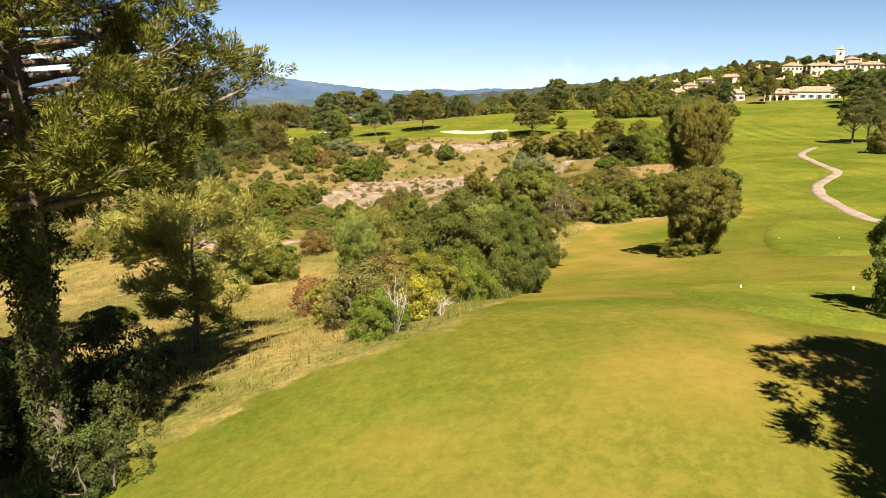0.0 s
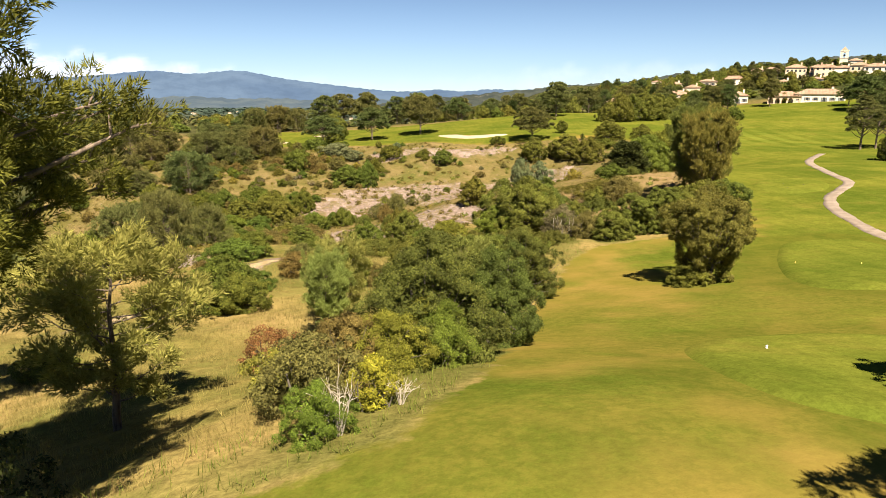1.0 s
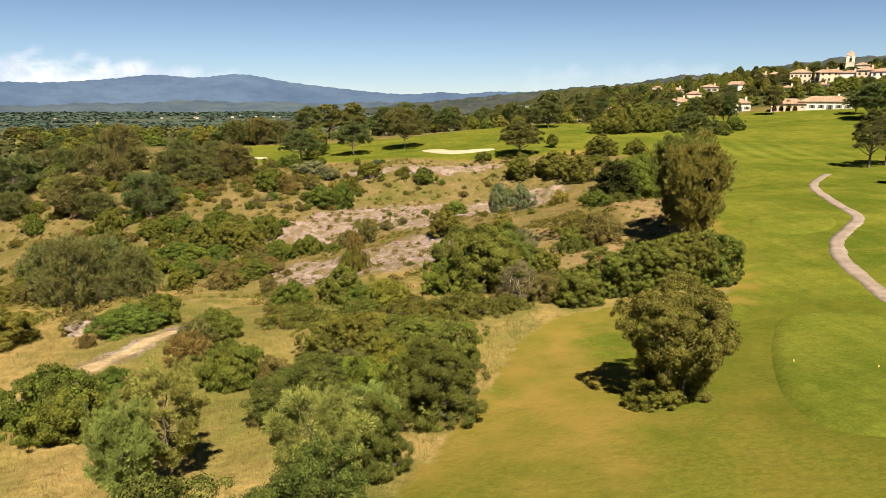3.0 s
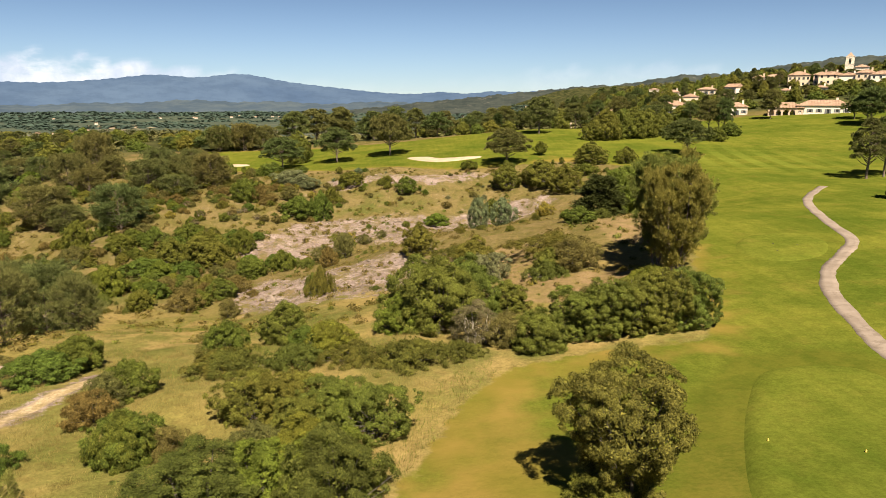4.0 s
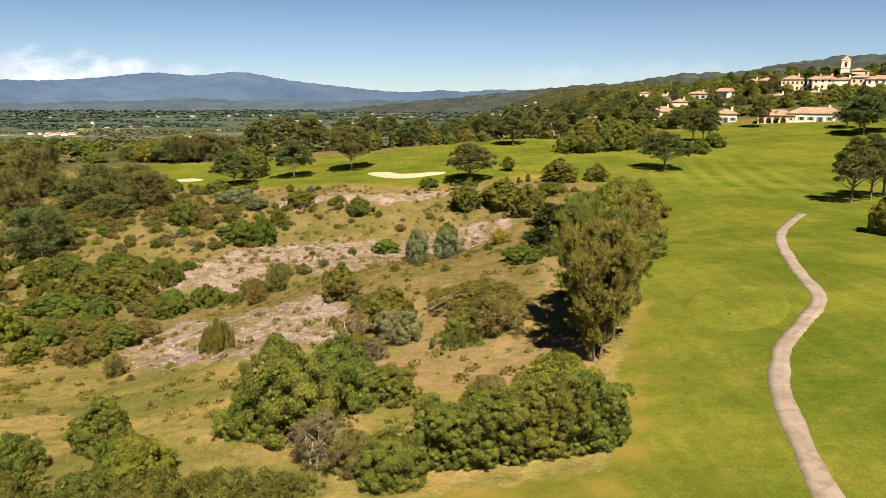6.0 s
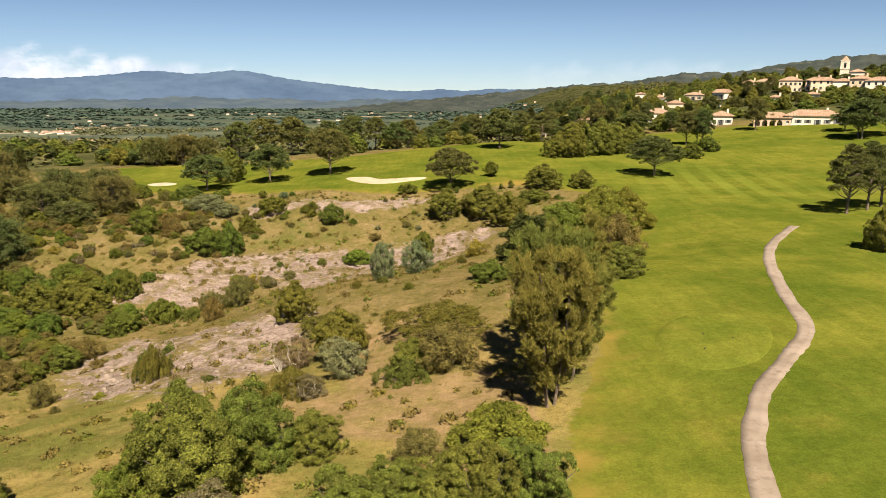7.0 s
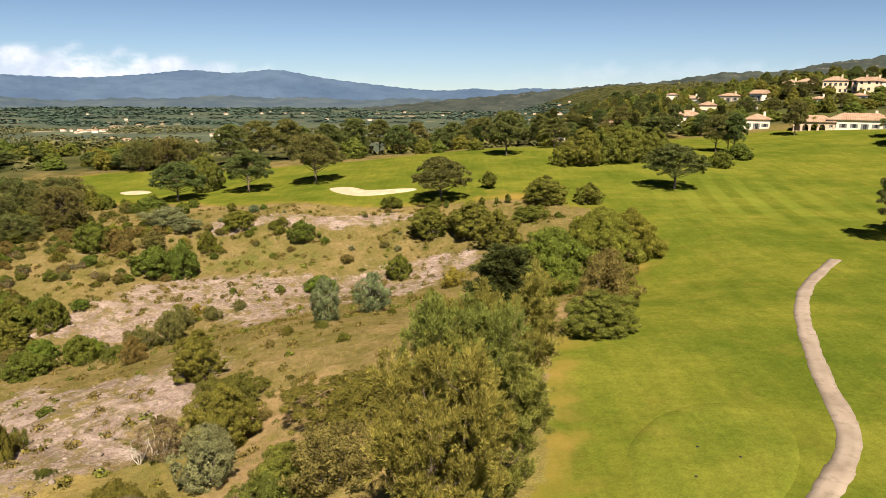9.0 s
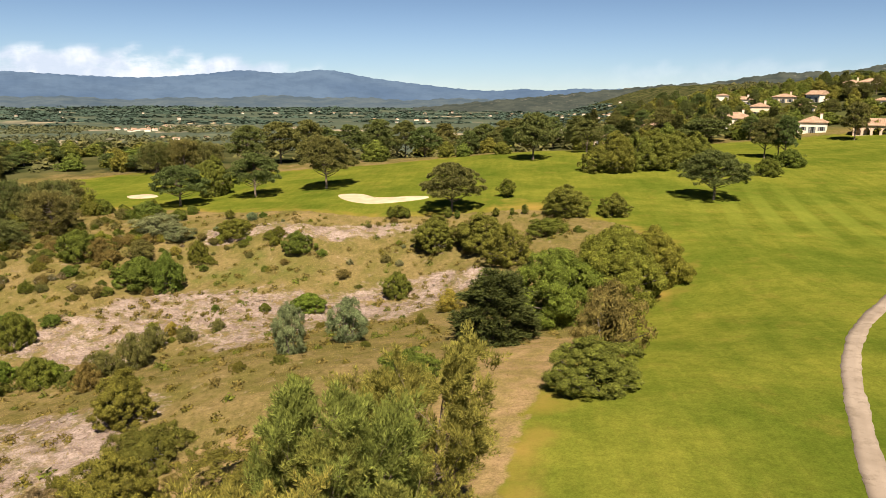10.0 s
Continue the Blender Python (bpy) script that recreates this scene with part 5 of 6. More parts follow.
plant('bush', -26.7, 164.2, 6.1, 5.8)
plant('oak', -2.8, 109.8, 4.6, 5.4)
plant('bush', -38.0, 149.5, 1.4, 3.4)
plant('bush', -29.7, 134.4, 3.9, 5.0)
plant('scrub', -20.2, 130.6, 3.7, 3.8)
plant('scrub', -18.8, 144.0, 3.4, 3.8)
plant('gorse', -18.3, 148.9, 1.9, 2.7)
plant('low', 4.3, 119.1, 1.0, 1.7)
plant('bush', 22.8, 112.6, 2.4, 5.6)
plant('low', 27.1, 115.4, 1.6, 3.8)
plant('low', -2.5, 99.9, 1.1, 1.9)
plant('scrub', -41.6, 169.5, 3.8, 6.0)
plant('bush', -39.6, 143.8, 4.7, 4.9)

# left slope
plant('pine_bushy', -68.5, 153.5, 9.3, 12.8)
plant('pine_bushy', -70.9, 176.1, 7.3, 11.2)
plant('pine_bushy', -59.2, 181.1, 6.7, 10.0)
plant('pine_bushy', -77.0, 204.1, 5.5, 9.1)
plant('pine_bushy', -94.3, 183.6, 8.9, 10.0)
plant('pine_bushy', -92.3, 196.5, 11.4, 11.1)
plant('pine_bushy', -88.4, 160.7, 8.6, 13.9)
plant('oak', -42.8, 53.7, 4.1, 6.7)
plant('pine_bushy', -114.1, 180.0, 9.3, 15.0)
plant('bush', -64.0, 143.0, 3.4, 6.0)
plant('bush', -58.0, 145.0, 4.0, 6.5)
plant('bush', -53.0, 143.0, 3.2, 5.5)
plant('oak', -52.0, 138.0, 5.0, 7.0)
plant('oak', -46.5, 139.5, 5.8, 7.6)
plant('oak', -42.5, 137.0, 4.6, 6.4)
plant('bush', -51.0, 147.0, 4.0, 6.0)
plant('bush', -46.0, 144.0, 4.3, 6.0)
plant('bush', -42.0, 146.5, 3.4, 5.0)
plant('bush', -45.2, 168.5, 5.0, 6.6)
plant('bush', -55.7, 132.6, 3.1, 8.6)
plant('bush', -74.9, 146.8, 5.6, 6.7)
plant('scrub', -18.5, 138.3, 4.9, 4.7)

# far row of the plateau
plant('pine_far', -52.5, 268.3, 13.0, 12.4)
plant('pine_far', -46.2, 280.5, 13.5, 15.8)
plant('pine_far', -68.1, 263.9, 8.8, 12.3)
plant('pine_far', -78.7, 261.2, 8.8, 13.9)
plant('pine_far', -36.6, 280.5, 13.8, 12.0)
plant('pine_far', -24.6, 287.4, 11.5, 11.4)
plant('pine_far', -16.3, 294.0, 13.2, 11.6)
plant('pine_far', -8.3, 302.3, 12.7, 11.0)
plant('oak_far', -13.0, 273.1, 6.3, 8.9)
plant('oak_far', -5.8, 331.4, 6.1, 8.9)
plant('oak_far', 10.2, 263.9, 4.5, 5.0)
plant('oak_far', 15.3, 263.2, 3.7, 5.0)
plant('oak_far', 26.7, 262.3, 3.7, 5.4)
plant('pine_far', 84.7, 331.3, 13.1, 12.8)
plant('pine_far', 97.3, 319.7, 8.6, 18.3)
plant('dark', 73.8, 350.9, 7.5, 9.2)
plant('pine_far', 112.7, 317.7, 8.5, 7.0)
plant('pine_far', 158.9, 263.8, 13.0, 10.6)
plant('pine_far', 168.6, 263.8, 14.2, 12.5)

# right side
plant('pine_right', 92.0, 151.3, 12.9, 8.9)
plant('pine_right', 98.3, 155.4, 13.4, 7.9)
plant('pine_right', 103.7, 159.9, 12.3, 9.0)
plant('oak', 78.3, 118.5, 6.2, 4.9)
plant('pine_far', 158.7, 261.1, 13.6, 14.5)
plant('pine_far', 162.6, 278.4, 8.9, 9.5)
plant('pine_far', 139.3, 298.9, 12.1, 8.8)
plant('oak_far', 149.8, 307.6, 4.2, 5.3)
plant('bush', 110.4, 321.4, 3.5, 6.7)
plant('pine_far', 102.6, 350.4, 6.1, 8.6)

# pines of the dry slope and the far edge
plant('pine_bushy', -44.0, 70.0, 7.5, 7.0)
plant('pine_bushy', -52.0, 92.0, 9.0, 10.0)
plant('pine_bushy', -60.0, 96.0, 9.0, 10.0)
plant('pine_bushy', -41.0, 79.0, 6.5, 6.0)
plant('pine_far', 4.0, 316.0, 12.5, 12.0)
plant('pine_far', 18.0, 322.0, 12.0, 12.0)
plant('pine_far', 31.0, 318.0, 12.5, 11.0)
plant('oak_far', 22.0, 284.0, 5.0, 7.0)
plant('pine_far', 44.0, 330.0, 12.0, 10.0)

# thickets of the dry hillside
thicket = random.Random(64)
for n in range(230):
    px, py = thicket.uniform(-112, -32), thicket.uniform(104, 196)
    if py > 150 - 0.75 * (px + 32) + 50 or (px > -46 and 136 < py < 166) or float(inside(np.array([px]), np.array([py]), FAIRWAY_EDGE + PLATEAU_EDGE)[0]) > -3:
        continue
    kind = ("bush", "scrub", "bush", "oak", "scrub", "low", "bush_light")[n % 7]
    size = thicket.uniform(1.8, 5.6)
    plant(kind, px, py, size * (0.35 if kind == "low" else 0.62), size, {"bush": "dark evergreen shrub in the hillside thicket", "scrub": "olive-brown bush in the hillside thicket", "oak": "scrubby holm oak in the hillside thicket", "low": "low green mound in the hillside thicket", "bush_light": "light green bush in the hillside thicket"}[kind])
for n in range(16):
    px, py = thicket.uniform(-125, -60), thicket.uniform(150, 215)
    if float(inside(np.array([px]), np.array([py]), FAIRWAY_EDGE + PLATEAU_EDGE)[0]) < -6:
        plant("pine_bushy", px, py, thicket.uniform(4, 7), thicket.uniform(6, 10))
for n in range(26):
    px, py = thicket.uniform(-30, 16), thicket.uniform(84, 186)
    kind = ("scrub", "bush", "low", "bush_light")[n % 4]
    size = thicket.uniform(0.9, 2.2)
    plant(kind, px, py, size * (0.35 if kind == "low" else 0.6), size, "small scattered bush on the gully bank")

# young trees and saplings along the plateau's rim
rim = random.Random(19)
for px, py, size in ((18.6, 187.6, 2.2), (20.4, 187.2, 1.6), (30.8, 187.4, 1.4), (33.2, 188.0, 1.9), (7.4, 188.0, 2.4), (10.6, 188.4, 2.0), (-47.0, 199.0, 2.6), (-52.5, 196.0, 2.0)):
    plant("small_tree", px, py, size, size * 0.8)
for n in range(46):
    px = rim.uniform(-75, 48)
    py = rim.uniform(172, 190)
    if float(inside(np.array([px]), np.array([py]), FAIRWAY_EDGE + PLATEAU_EDGE)[0]) > -1.5:
        continue
    kind = ("scrub", "bush", "low", "scrub", "grey")[n % 5]
    size = rim.uniform(0.8, 2.6)
    plant(kind, px, py, size * (0.35 if kind == "low" else 0.62), size, "small bush on the bank below the plateau")

# dense low thickets of the slope
dense = random.Random(29)
for n in range(150):
    px, py = dense.uniform(-82, -36), dense.uniform(118, 192)
    if (px > -48 and 137 < py < 164) or float(inside(np.array([px]), np.array([py]), FAIRWAY_EDGE + PLATEAU_EDGE)[0]) > -3:
        continue
    kind = ("scrub", "bush", "scrub", "oak")[n % 4]
    size = dense.uniform(1.4, 3.8)
    plant(kind, px, py, size * 0.6, size, {"bush": "dark evergreen shrub in the slope thicket", "scrub": "brownish scrub bush in the slope thicket", "oak": "stunted holm oak in the slope thicket"}[kind])

# mixed low scrub of the hillside below the plateau
mixed = random.Random(37)
for n in range(150):
    px, py = mixed.uniform(-70, -22), mixed.uniform(154, 184)
    if py < 156 + 0.35 * (px + 40) or (px > -28 and py < 166) or float(inside(np.array([px]), np.array([py]), FAIRWAY_EDGE + PLATEAU_EDGE)[0]) > -4:
        continue
    kind = ("scrub", "bush", "dead_grey", "scrub", "low", "bush", "gorse", "scrub")[n % 8]
    size = mixed.uniform(0.9, 2.7)
    plant(kind, px, py, size * (0.4 if kind == "low" else 0.6), size, {"scrub": "brown-olive bush in the mixed hillside scrub", "bush": "green bush in the mixed hillside scrub", "dead_grey": "grey leafless bush in the mixed hillside scrub", "low": "low broom in the mixed hillside scrub", "gorse": "yellowish gorse in the mixed hillside scrub"}[kind])
for px, py, size, kind in ((-36.0, 135.5, 4.2, "bush_light"), (-32.0, 137.0, 3.6, "bush"), (-28.6, 136.0, 3.8, "bush_light"), (-25.0, 135.0, 4.4, "low"), (-22.0, 136.5, 4.6, "scrub"), (-41.5, 138.0, 4.6, "oak"), (-44.5, 143.0, 5.0, "oak"), (-47.0, 147.0, 4.8, "oak"), (-39.0, 133.0, 4.0, "scrub"), (-33.0, 132.0, 3.6, "low"), (-15.0, 146.5, 3.0, "scrub"), (-21.5, 149.0, 2.2, "gorse"), (-11.5, 149.5, 2.4, "scrub"), (4.5, 148.0, 2.0, "low")):
    plant(kind, px, py, size * (0.35 if kind == "low" else 0.7), size)


# woods beyond the plateau and round the village
woods = random.Random(23)
for n in range(52):
    px = woods.uniform(-150, 60)
    py = woods.uniform(285, 420) + 0.15 * max(px, 0)
    if px > -42:
        plant("pine_far", px, py, woods.uniform(8, 13), woods.uniform(8, 13), "pine in the wood below the plateau")
for n in range(50):
    py = woods.uniform(190, 310)
    plant("pine_far" if n % 3 else "oak_far", woods.uniform(-175, -112) - 0.1 * (py - 190), py, woods.uniform(4, 6.5), woods.uniform(6, 10), "tree in the wood west of the plateau")


edge = random.Random(43)
for n in range(34):
    px, py = edge.uniform(-135, -72), edge.uniform(259, 300)
    plant("pine_far" if n % 4 == 0 else "oak_far", px, py, edge.uniform(3.0, 5.4), edge.uniform(5.5, 9), "low tree in the belt beyond the far green")
for px, py, tall, wide in ((-77.0, 257.0, 8.6, 10.0), (-69.0, 259.0, 9.2, 10.5), (-61.5, 260.0, 8.0, 9.0)):
    plant("pine_bushy", px, py, tall, wide, "bushy olive pine behind the far green")
plant("dark", -101.0, 222.0, 9.5, 3.2, "slim dark cypress beside the far green")


# ---- the village ----
def wall_with_holes(bm, width, height, depth, holes, face_y):
    """A front wall slab with real openings: strips round the holes (x0, x1, z0, z1)."""
    xs = sorted({-width / 2, width / 2, *(h[0] for h in holes), *(h[1] for h in holes)})
    zs = sorted({0.0, height, *(h[2] for h in holes), *(h[3] for h in holes)})
    for x0, x1 in zip(xs, xs[1:]):
        for z0, z1 in zip(zs, zs[1:]):
            mx, mz = (x0 + x1) / 2, (z0 + z1) / 2
            if not any(h[0] < mx < h[1] and h[2] < mz < h[3] for h in holes):
                box(bm, (x0, face_y, z0), (x1, face_y + depth, z1))


def hip_roof(width, depth, eave, rise, over=0.45, gable=False):
    """A tiled roof over a rectangle, with a thickness at the eaves."""
    w, d = width / 2 + over, depth / 2 + over
    ridge = max(w - (0.0 if gable else d), 0.02)
    bm = bmesh.new()
    low = [bm.verts.new((sx * w, sy * d, eave - 0.02)) for sx, sy in ((-1, -1), (1, -1), (1, 1), (-1, 1))]
    rim = [bm.verts.new((sx * w, sy * d, eave + 0.16)) for sx, sy in ((-1, -1), (1, -1), (1, 1), (-1, 1))]
    a, b = bm.verts.new((-ridge, 0, eave + rise)), bm.verts.new((ridge, 0, eave + rise))
    bm.faces.new(low[::-1])
    for n in range(4):
        bm.faces.new((low[n], low[(n + 1) % 4], rim[(n + 1) % 4], rim[n]))
    bm.faces.new((rim[0], rim[1], b, a))
    bm.faces.new((rim[2], rim[3], a, b))
    bm.faces.new((rim[1], rim[2], b))
    bm.faces.new((rim[3], rim[0], a))
    return bm


def tile_rows(width, depth, eave, rise, over=0.45, gable=False):
    """Rows of round tiles on the two long slopes of a roof."""
    w, d = width / 2 + over, depth / 2 + over
    ridge = max(w - (0.0 if gable else d), 0.02)
    bm = bmesh.new()
    for k in range(int(w * 2 / 0.55)):
        x = -w + 0.3 + k * 0.55
        reach = 1.0 if abs(x) <= ridge else max(0.0, (w - abs(x)) / max(w - ridge, 0.01))
        for sy in (-1, 1):
            p, q = Vector((x, sy * d, eave + 0.19)), Vector((x, sy * d * (1 - reach), eave + 0.19 + (rise - 0.16) * reach))
            if (q - p).length > 0.4:
                m = look(p, q)
                bmesh.ops.create_cone(bm, cap_ends=True, segments=5, radius1=0.11, radius2=0.11, depth=(q - p).length, matrix=m @ Matrix.Translation((0, 0, -(q - p).length / 2)))
    return bm


def build_house(name, x, y, facing, width, depth, eave, rise, wall, label, storeys=1, bays=3, gable=False, arches=0, chimney=True, lift=0.0, shutters=True):
    """A stuccoed house with tiled roof; facing: the way its front looks, in degrees."""
    thing = new(name)
    base = min(rest(x + dx, y + dy) for dx in (-width / 3, width / 3) for dy in (-depth / 3, depth / 3)) + lift
    thing.matrix_world = pose(x, y, base, 0, 0, facing)
    holes, front = [], -depth / 2
    for s in range(storeys):
        z = 0.9 + s * 2.9
        for b in range(bays):
            c = -width / 2 + width * (b + 0.5) / bays
            if arches and s == 0 and b < arches:
                holes.append((c - width / bays * 0.36, c + width / bays * 0.36, 0.1, 2.5))
            else:
                door = s == 0 and b == bays // 2
                holes.append((c - 0.55, c + 0.55, 0.05 if door else z, z + 1.35))
    bm = bmesh.new()
    wall_with_holes(bm, width, eave, 0.3, holes, front)
    box(bm, (-width / 2, front + 0.3, -3.0), (-width / 2 + 0.3, depth / 2, eave))
    box(bm, (width / 2 - 0.3, front + 0.3, -3.0), (width / 2, depth / 2, eave))
    box(bm, (-width / 2 + 0.3, depth / 2 - 0.3, -3.0), (width / 2 - 0.3, depth / 2, eave))
    box(bm, (-width / 2, front, -3.0), (width / 2, front + 0.3, 0.0))
    box(bm, (-width / 2 + 0.3, front + 2.2, 0.0), (width / 2 - 0.3, front + 2.4, eave))
    part("wall", bm, wall, thing)
    roof = part("roof", hip_roof(width, depth, eave, rise, gable=gable), TILES, thing, "weathered clay tile roof")
    tagged(part("tiling", tile_rows(width, depth, eave, rise, gable=gable), TILES, roof), kind="stuff")
    for n, (x0, x1, z0, z1) in enumerate(holes):
        if arches and z0 == 0.1:
            bm = bmesh.new()
            for k in range(9):
                t = math.pi * (k + 0.5) / 9
                h = (x1 - x0) / 2
                edge = z1 - h + h * math.sin(t)
                box(bm, ((x0 + x1) / 2 - h * math.cos(t) - h * 0.17, front + 0.02, edge), ((x0 + x1) / 2 - h * math.cos(t) + h * 0.17, front + 0.28, z1 + 0.02))
            part("arch", bm, wall, thing)
            continue
        window = part("window", boxes(((x0, front + 0.14, z0), (x1, front + 0.17, z1))), GLASS_DARK, thing, "dark glazed window")
        part("frame", boxes(((x0, front + 0.09, z0), (x0 + 0.07, front + 0.137, z1)), ((x1 - 0.07, front + 0.09, z0), (x1, front + 0.137, z1)), (((x0 + x1) / 2 - 0.04, front + 0.09, z0), ((x0 + x1) / 2 + 0.04, front + 0.137, z1))), SHUTTER, window)
        if shutters:
            for side in (-1, 1):
                c = x0 - 0.34 if side < 0 else x1 + 0.34
                part("shutter", boxes(((c - 0.3, front - 0.06, z0), (c + 0.3, front - 0.005, z1))), SHUTTER, thing)
    if chimney:
        stack = part("chimney", boxes(((width * 0.22, 0.3, eave), (width * 0.22 + 0.8, 1.0, eave + rise + 0.9))), wall, thing)
        part("cap", boxes(((width * 0.22 - 0.1, 0.2, eave + rise + 0.9), (width * 0.22 + 0.9, 1.1, eave + rise + 1.05))), TILES, stack)
    return tagged(thing, label, "house", "village houses")


def bell_tower(x, y, facing, size, height, lift=0.0):
    thing = new("bell_tower")
    thing.matrix_world = pose(x, y, rest(x, y) + lift, 0, 0, facing)
    h = size / 2
    bm = boxes(((-h, -h, -4), (h, h, height - 4.2)))
    for sx, sy in ((-1, -1), (1, -1), (1, 1), (-1, 1)):
        box(bm, (sx * h - (1.65 if sx > 0 else 0), sy * h - (1.65 if sy > 0 else 0), height - 4.2), (sx * h + (1.65 if sx < 0 else 0), sy * h + (1.65 if sy < 0 else 0), height - 1.0))
    box(bm, (-h, -h, height - 1.0), (h, h, height))
    part("shaft", bm, STONE_WHITE, thing)
    for low, high, over in ((height, height + 0.3, 0.25), (height - 4.6, height - 4.3, 0.2)):
        part("cornice", boxes(((-h - over, -h - over, low), (h + over, h + over, high))), STONE_WHITE, thing)
    bm = bmesh.new()
    bmesh.ops.create_cone(bm, cap_ends=True, segments=4, radius1=size * 0.62, radius2=0.05, depth=2.4, matrix=Matrix.Translation((0, 0, height + 1.5)) @ Matrix.Rotation(radians(45), 4, "Z"))
    part("spire", bm, TILES, thing, "small pyramid of weathered tiles")
    bm = bmesh.new()
    bmesh.ops.create_cone(bm, cap_ends=True, segments=16, radius1=0.75, radius2=0.35, depth=1.2, matrix=Matrix.Translation((0, 0, height - 2.6)))
    part("bell", bm, IRON, thing, "dark bronze bell")
    return tagged(thing, "pale stone bell tower with pointed cap above the village", "tower")


HOUSE_SPOTS = [(162, 300), (150, 306), (136, 323), (116, 354), (143, 473), (144, 441), (159, 423), (136, 384), (143, 380), (153, 381), (169, 409), (194, 433), (207, 442), (202, 402), (212, 390), (181, 372), (200, 374), (248, 434), (247, 422), (220, 386), (223, 374), (225, 364), (89, 367), (62, 340)]
build_house("country_house", 163.5, 303.0, -28, 20.0, 9.0, 3.6, 2.4, WALL_WHITE, "long white single-storey house with clay tile roof", bays=6)
build_house("arcaded_house", 150.5, 309.0, -26, 13.5, 8.0, 3.3, 2.3, WALL_PINK, "pink house wing with round-arched arcade", bays=5, arches=4, chimney=False, shutters=False)
build_house("country_house", 136.5, 326.0, -24, 9.0, 8.0, 3.7, 2.1, WALL_WHITE, "small white house with clay tile roof", bays=3)
build_house("villa", 117.0, 357.0, -20, 15.5, 10.0, 4.8, 2.4, WALL_WHITE, "two-storey white villa with hipped tile roof", 1, 3)
build_house("tower_house", 143.5, 474.0, -20, 6.0, 6.0, 5.2, 1.1, WALL_WHITE, "square white tower house with low tile roof", 1, 2, chimney=False, lift=-1.0)
build_house("village_house", 145.0, 443.0, -25, 11.0, 8.0, 3.4, 1.6, WALL_WHITE, "white village house with hipped tile roof", 1, 3)
build_house("village_house", 160.0, 425.5, -30, 9.8, 8.0, 3.2, 1.6, WALL_CREAM, "cream village house with hipped tile roof", 1, 3)
build_house("village_house", 136.5, 386.5, -15, 7.6, 7.0, 4.5, 1.7, WALL_CREAM, "cream two-storey house with tile roof", 1, 2)
build_house("village_house", 143.5, 382.5, -32, 10.5, 7.0, 2.8, 1.5, WALL_PINK, "low house with long clay tile roof", 1, 3, lift=-1.6)
build_house("village_house", 154.0, 384.0, -24, 9.2, 7.0, 2.8, 1.6, WALL_CREAM, "low cream house with clay tile roof", 1, 3, lift=-0.6)
build_house("village_house", 170.0, 411.5, -60, 7.4, 6.6, 3.4, 2.0, WALL_WHITE, "white gabled house at the wood's edge", 1, 2, True, chimney=False)
build_house("village_house", 195.0, 435.5, -25, 7.6, 8.0, 4.4, 1.8, WALL_CREAM, "cream village house with tile roof", 1, 2)
build_house("village_house", 208.0, 444.0, -28, 11.5, 8.0, 3.6, 1.9, WALL_CREAM, "cream village house with tile roof", 1, 4, lift=-0.3)
build_house("apartment_house", 202.8, 404.5, -24, 11.0, 9.0, 6.2, 2.2, WALL_CREAM, "cream two-storey apartment house with tile roof", 2, 5, shutters=False)
build_house("apartment_house", 211.5, 397.0, -34, 7.0, 8.0, 5.4, 1.8, WALL_PINK, "pink two-storey house with tile roof", 2, 3, shutters=False)
build_house("apartment_house", 213.5, 391.8, -20, 12.5, 8.0, 5.2, 2.0, WALL_CREAM, "cream two-storey house with clay tile roof", 2, 4, shutters=False)
build_house("village_house", 181.8, 374.5, -28, 6.0, 6.5, 2.9, 1.3, WALL_WHITE, "small white house among trees", 1, 2, lift=-0.8)
build_house("village_house", 200.4, 376.0, -28, 6.6, 6.5, 2.9, 1.4, WALL_WHITE, "small white house among trees", 1, 2, lift=-1.5)
bell_tower(248.5, 436.0, -30, 4.6, 12.6, lift=-1.0)
build_house("chapel", 249.0, 424.0, -30, 7.6, 8.0, 5.6, 1.9, WALL_WHITE, "pale chapel nave beside the bell tower", 1, 2, chimney=False, shutters=False)
build_house("village_house", 238.0, 440.0, -30, 5.0, 6.0, 5.0, 1.2, WALL_WHITE, "narrow white house beside the bell tower", 1, 1, chimney=False, lift=1.0)
build_house("apartment_house", 221.4, 388.0, -26, 9.4, 8.0, 4.6, 1.6, WALL_WHITE, "white house with shallow tile roof", 1, 3, shutters=False)
build_house("apartment_house", 223.8, 376.5, -35, 9.0, 8.0, 6.2, 2.0, WALL_CREAM, "cream two-storey house below the tower", 2, 3, shutters=False)
build_house("apartment_house", 226.5, 366.0, -30, 11.5, 8.0, 5.8, 2.0, WALL_WHITE, "white two-storey house below the tower", 2, 4, shutters=False)
build_house("cottage", 89.5, 369.5, -12, 9.8, 7.0, 3.6, 2.0, WALL_CREAM, "cream cottage with clay tile roof behind shrubs", 1, 3)
build_house("cottage", 61.0, 342.0, -5, 7.2, 7.0, 3.4, 2.0, WALL_PINK, "pink cottage with clay tile roof among pines", 1, 2)


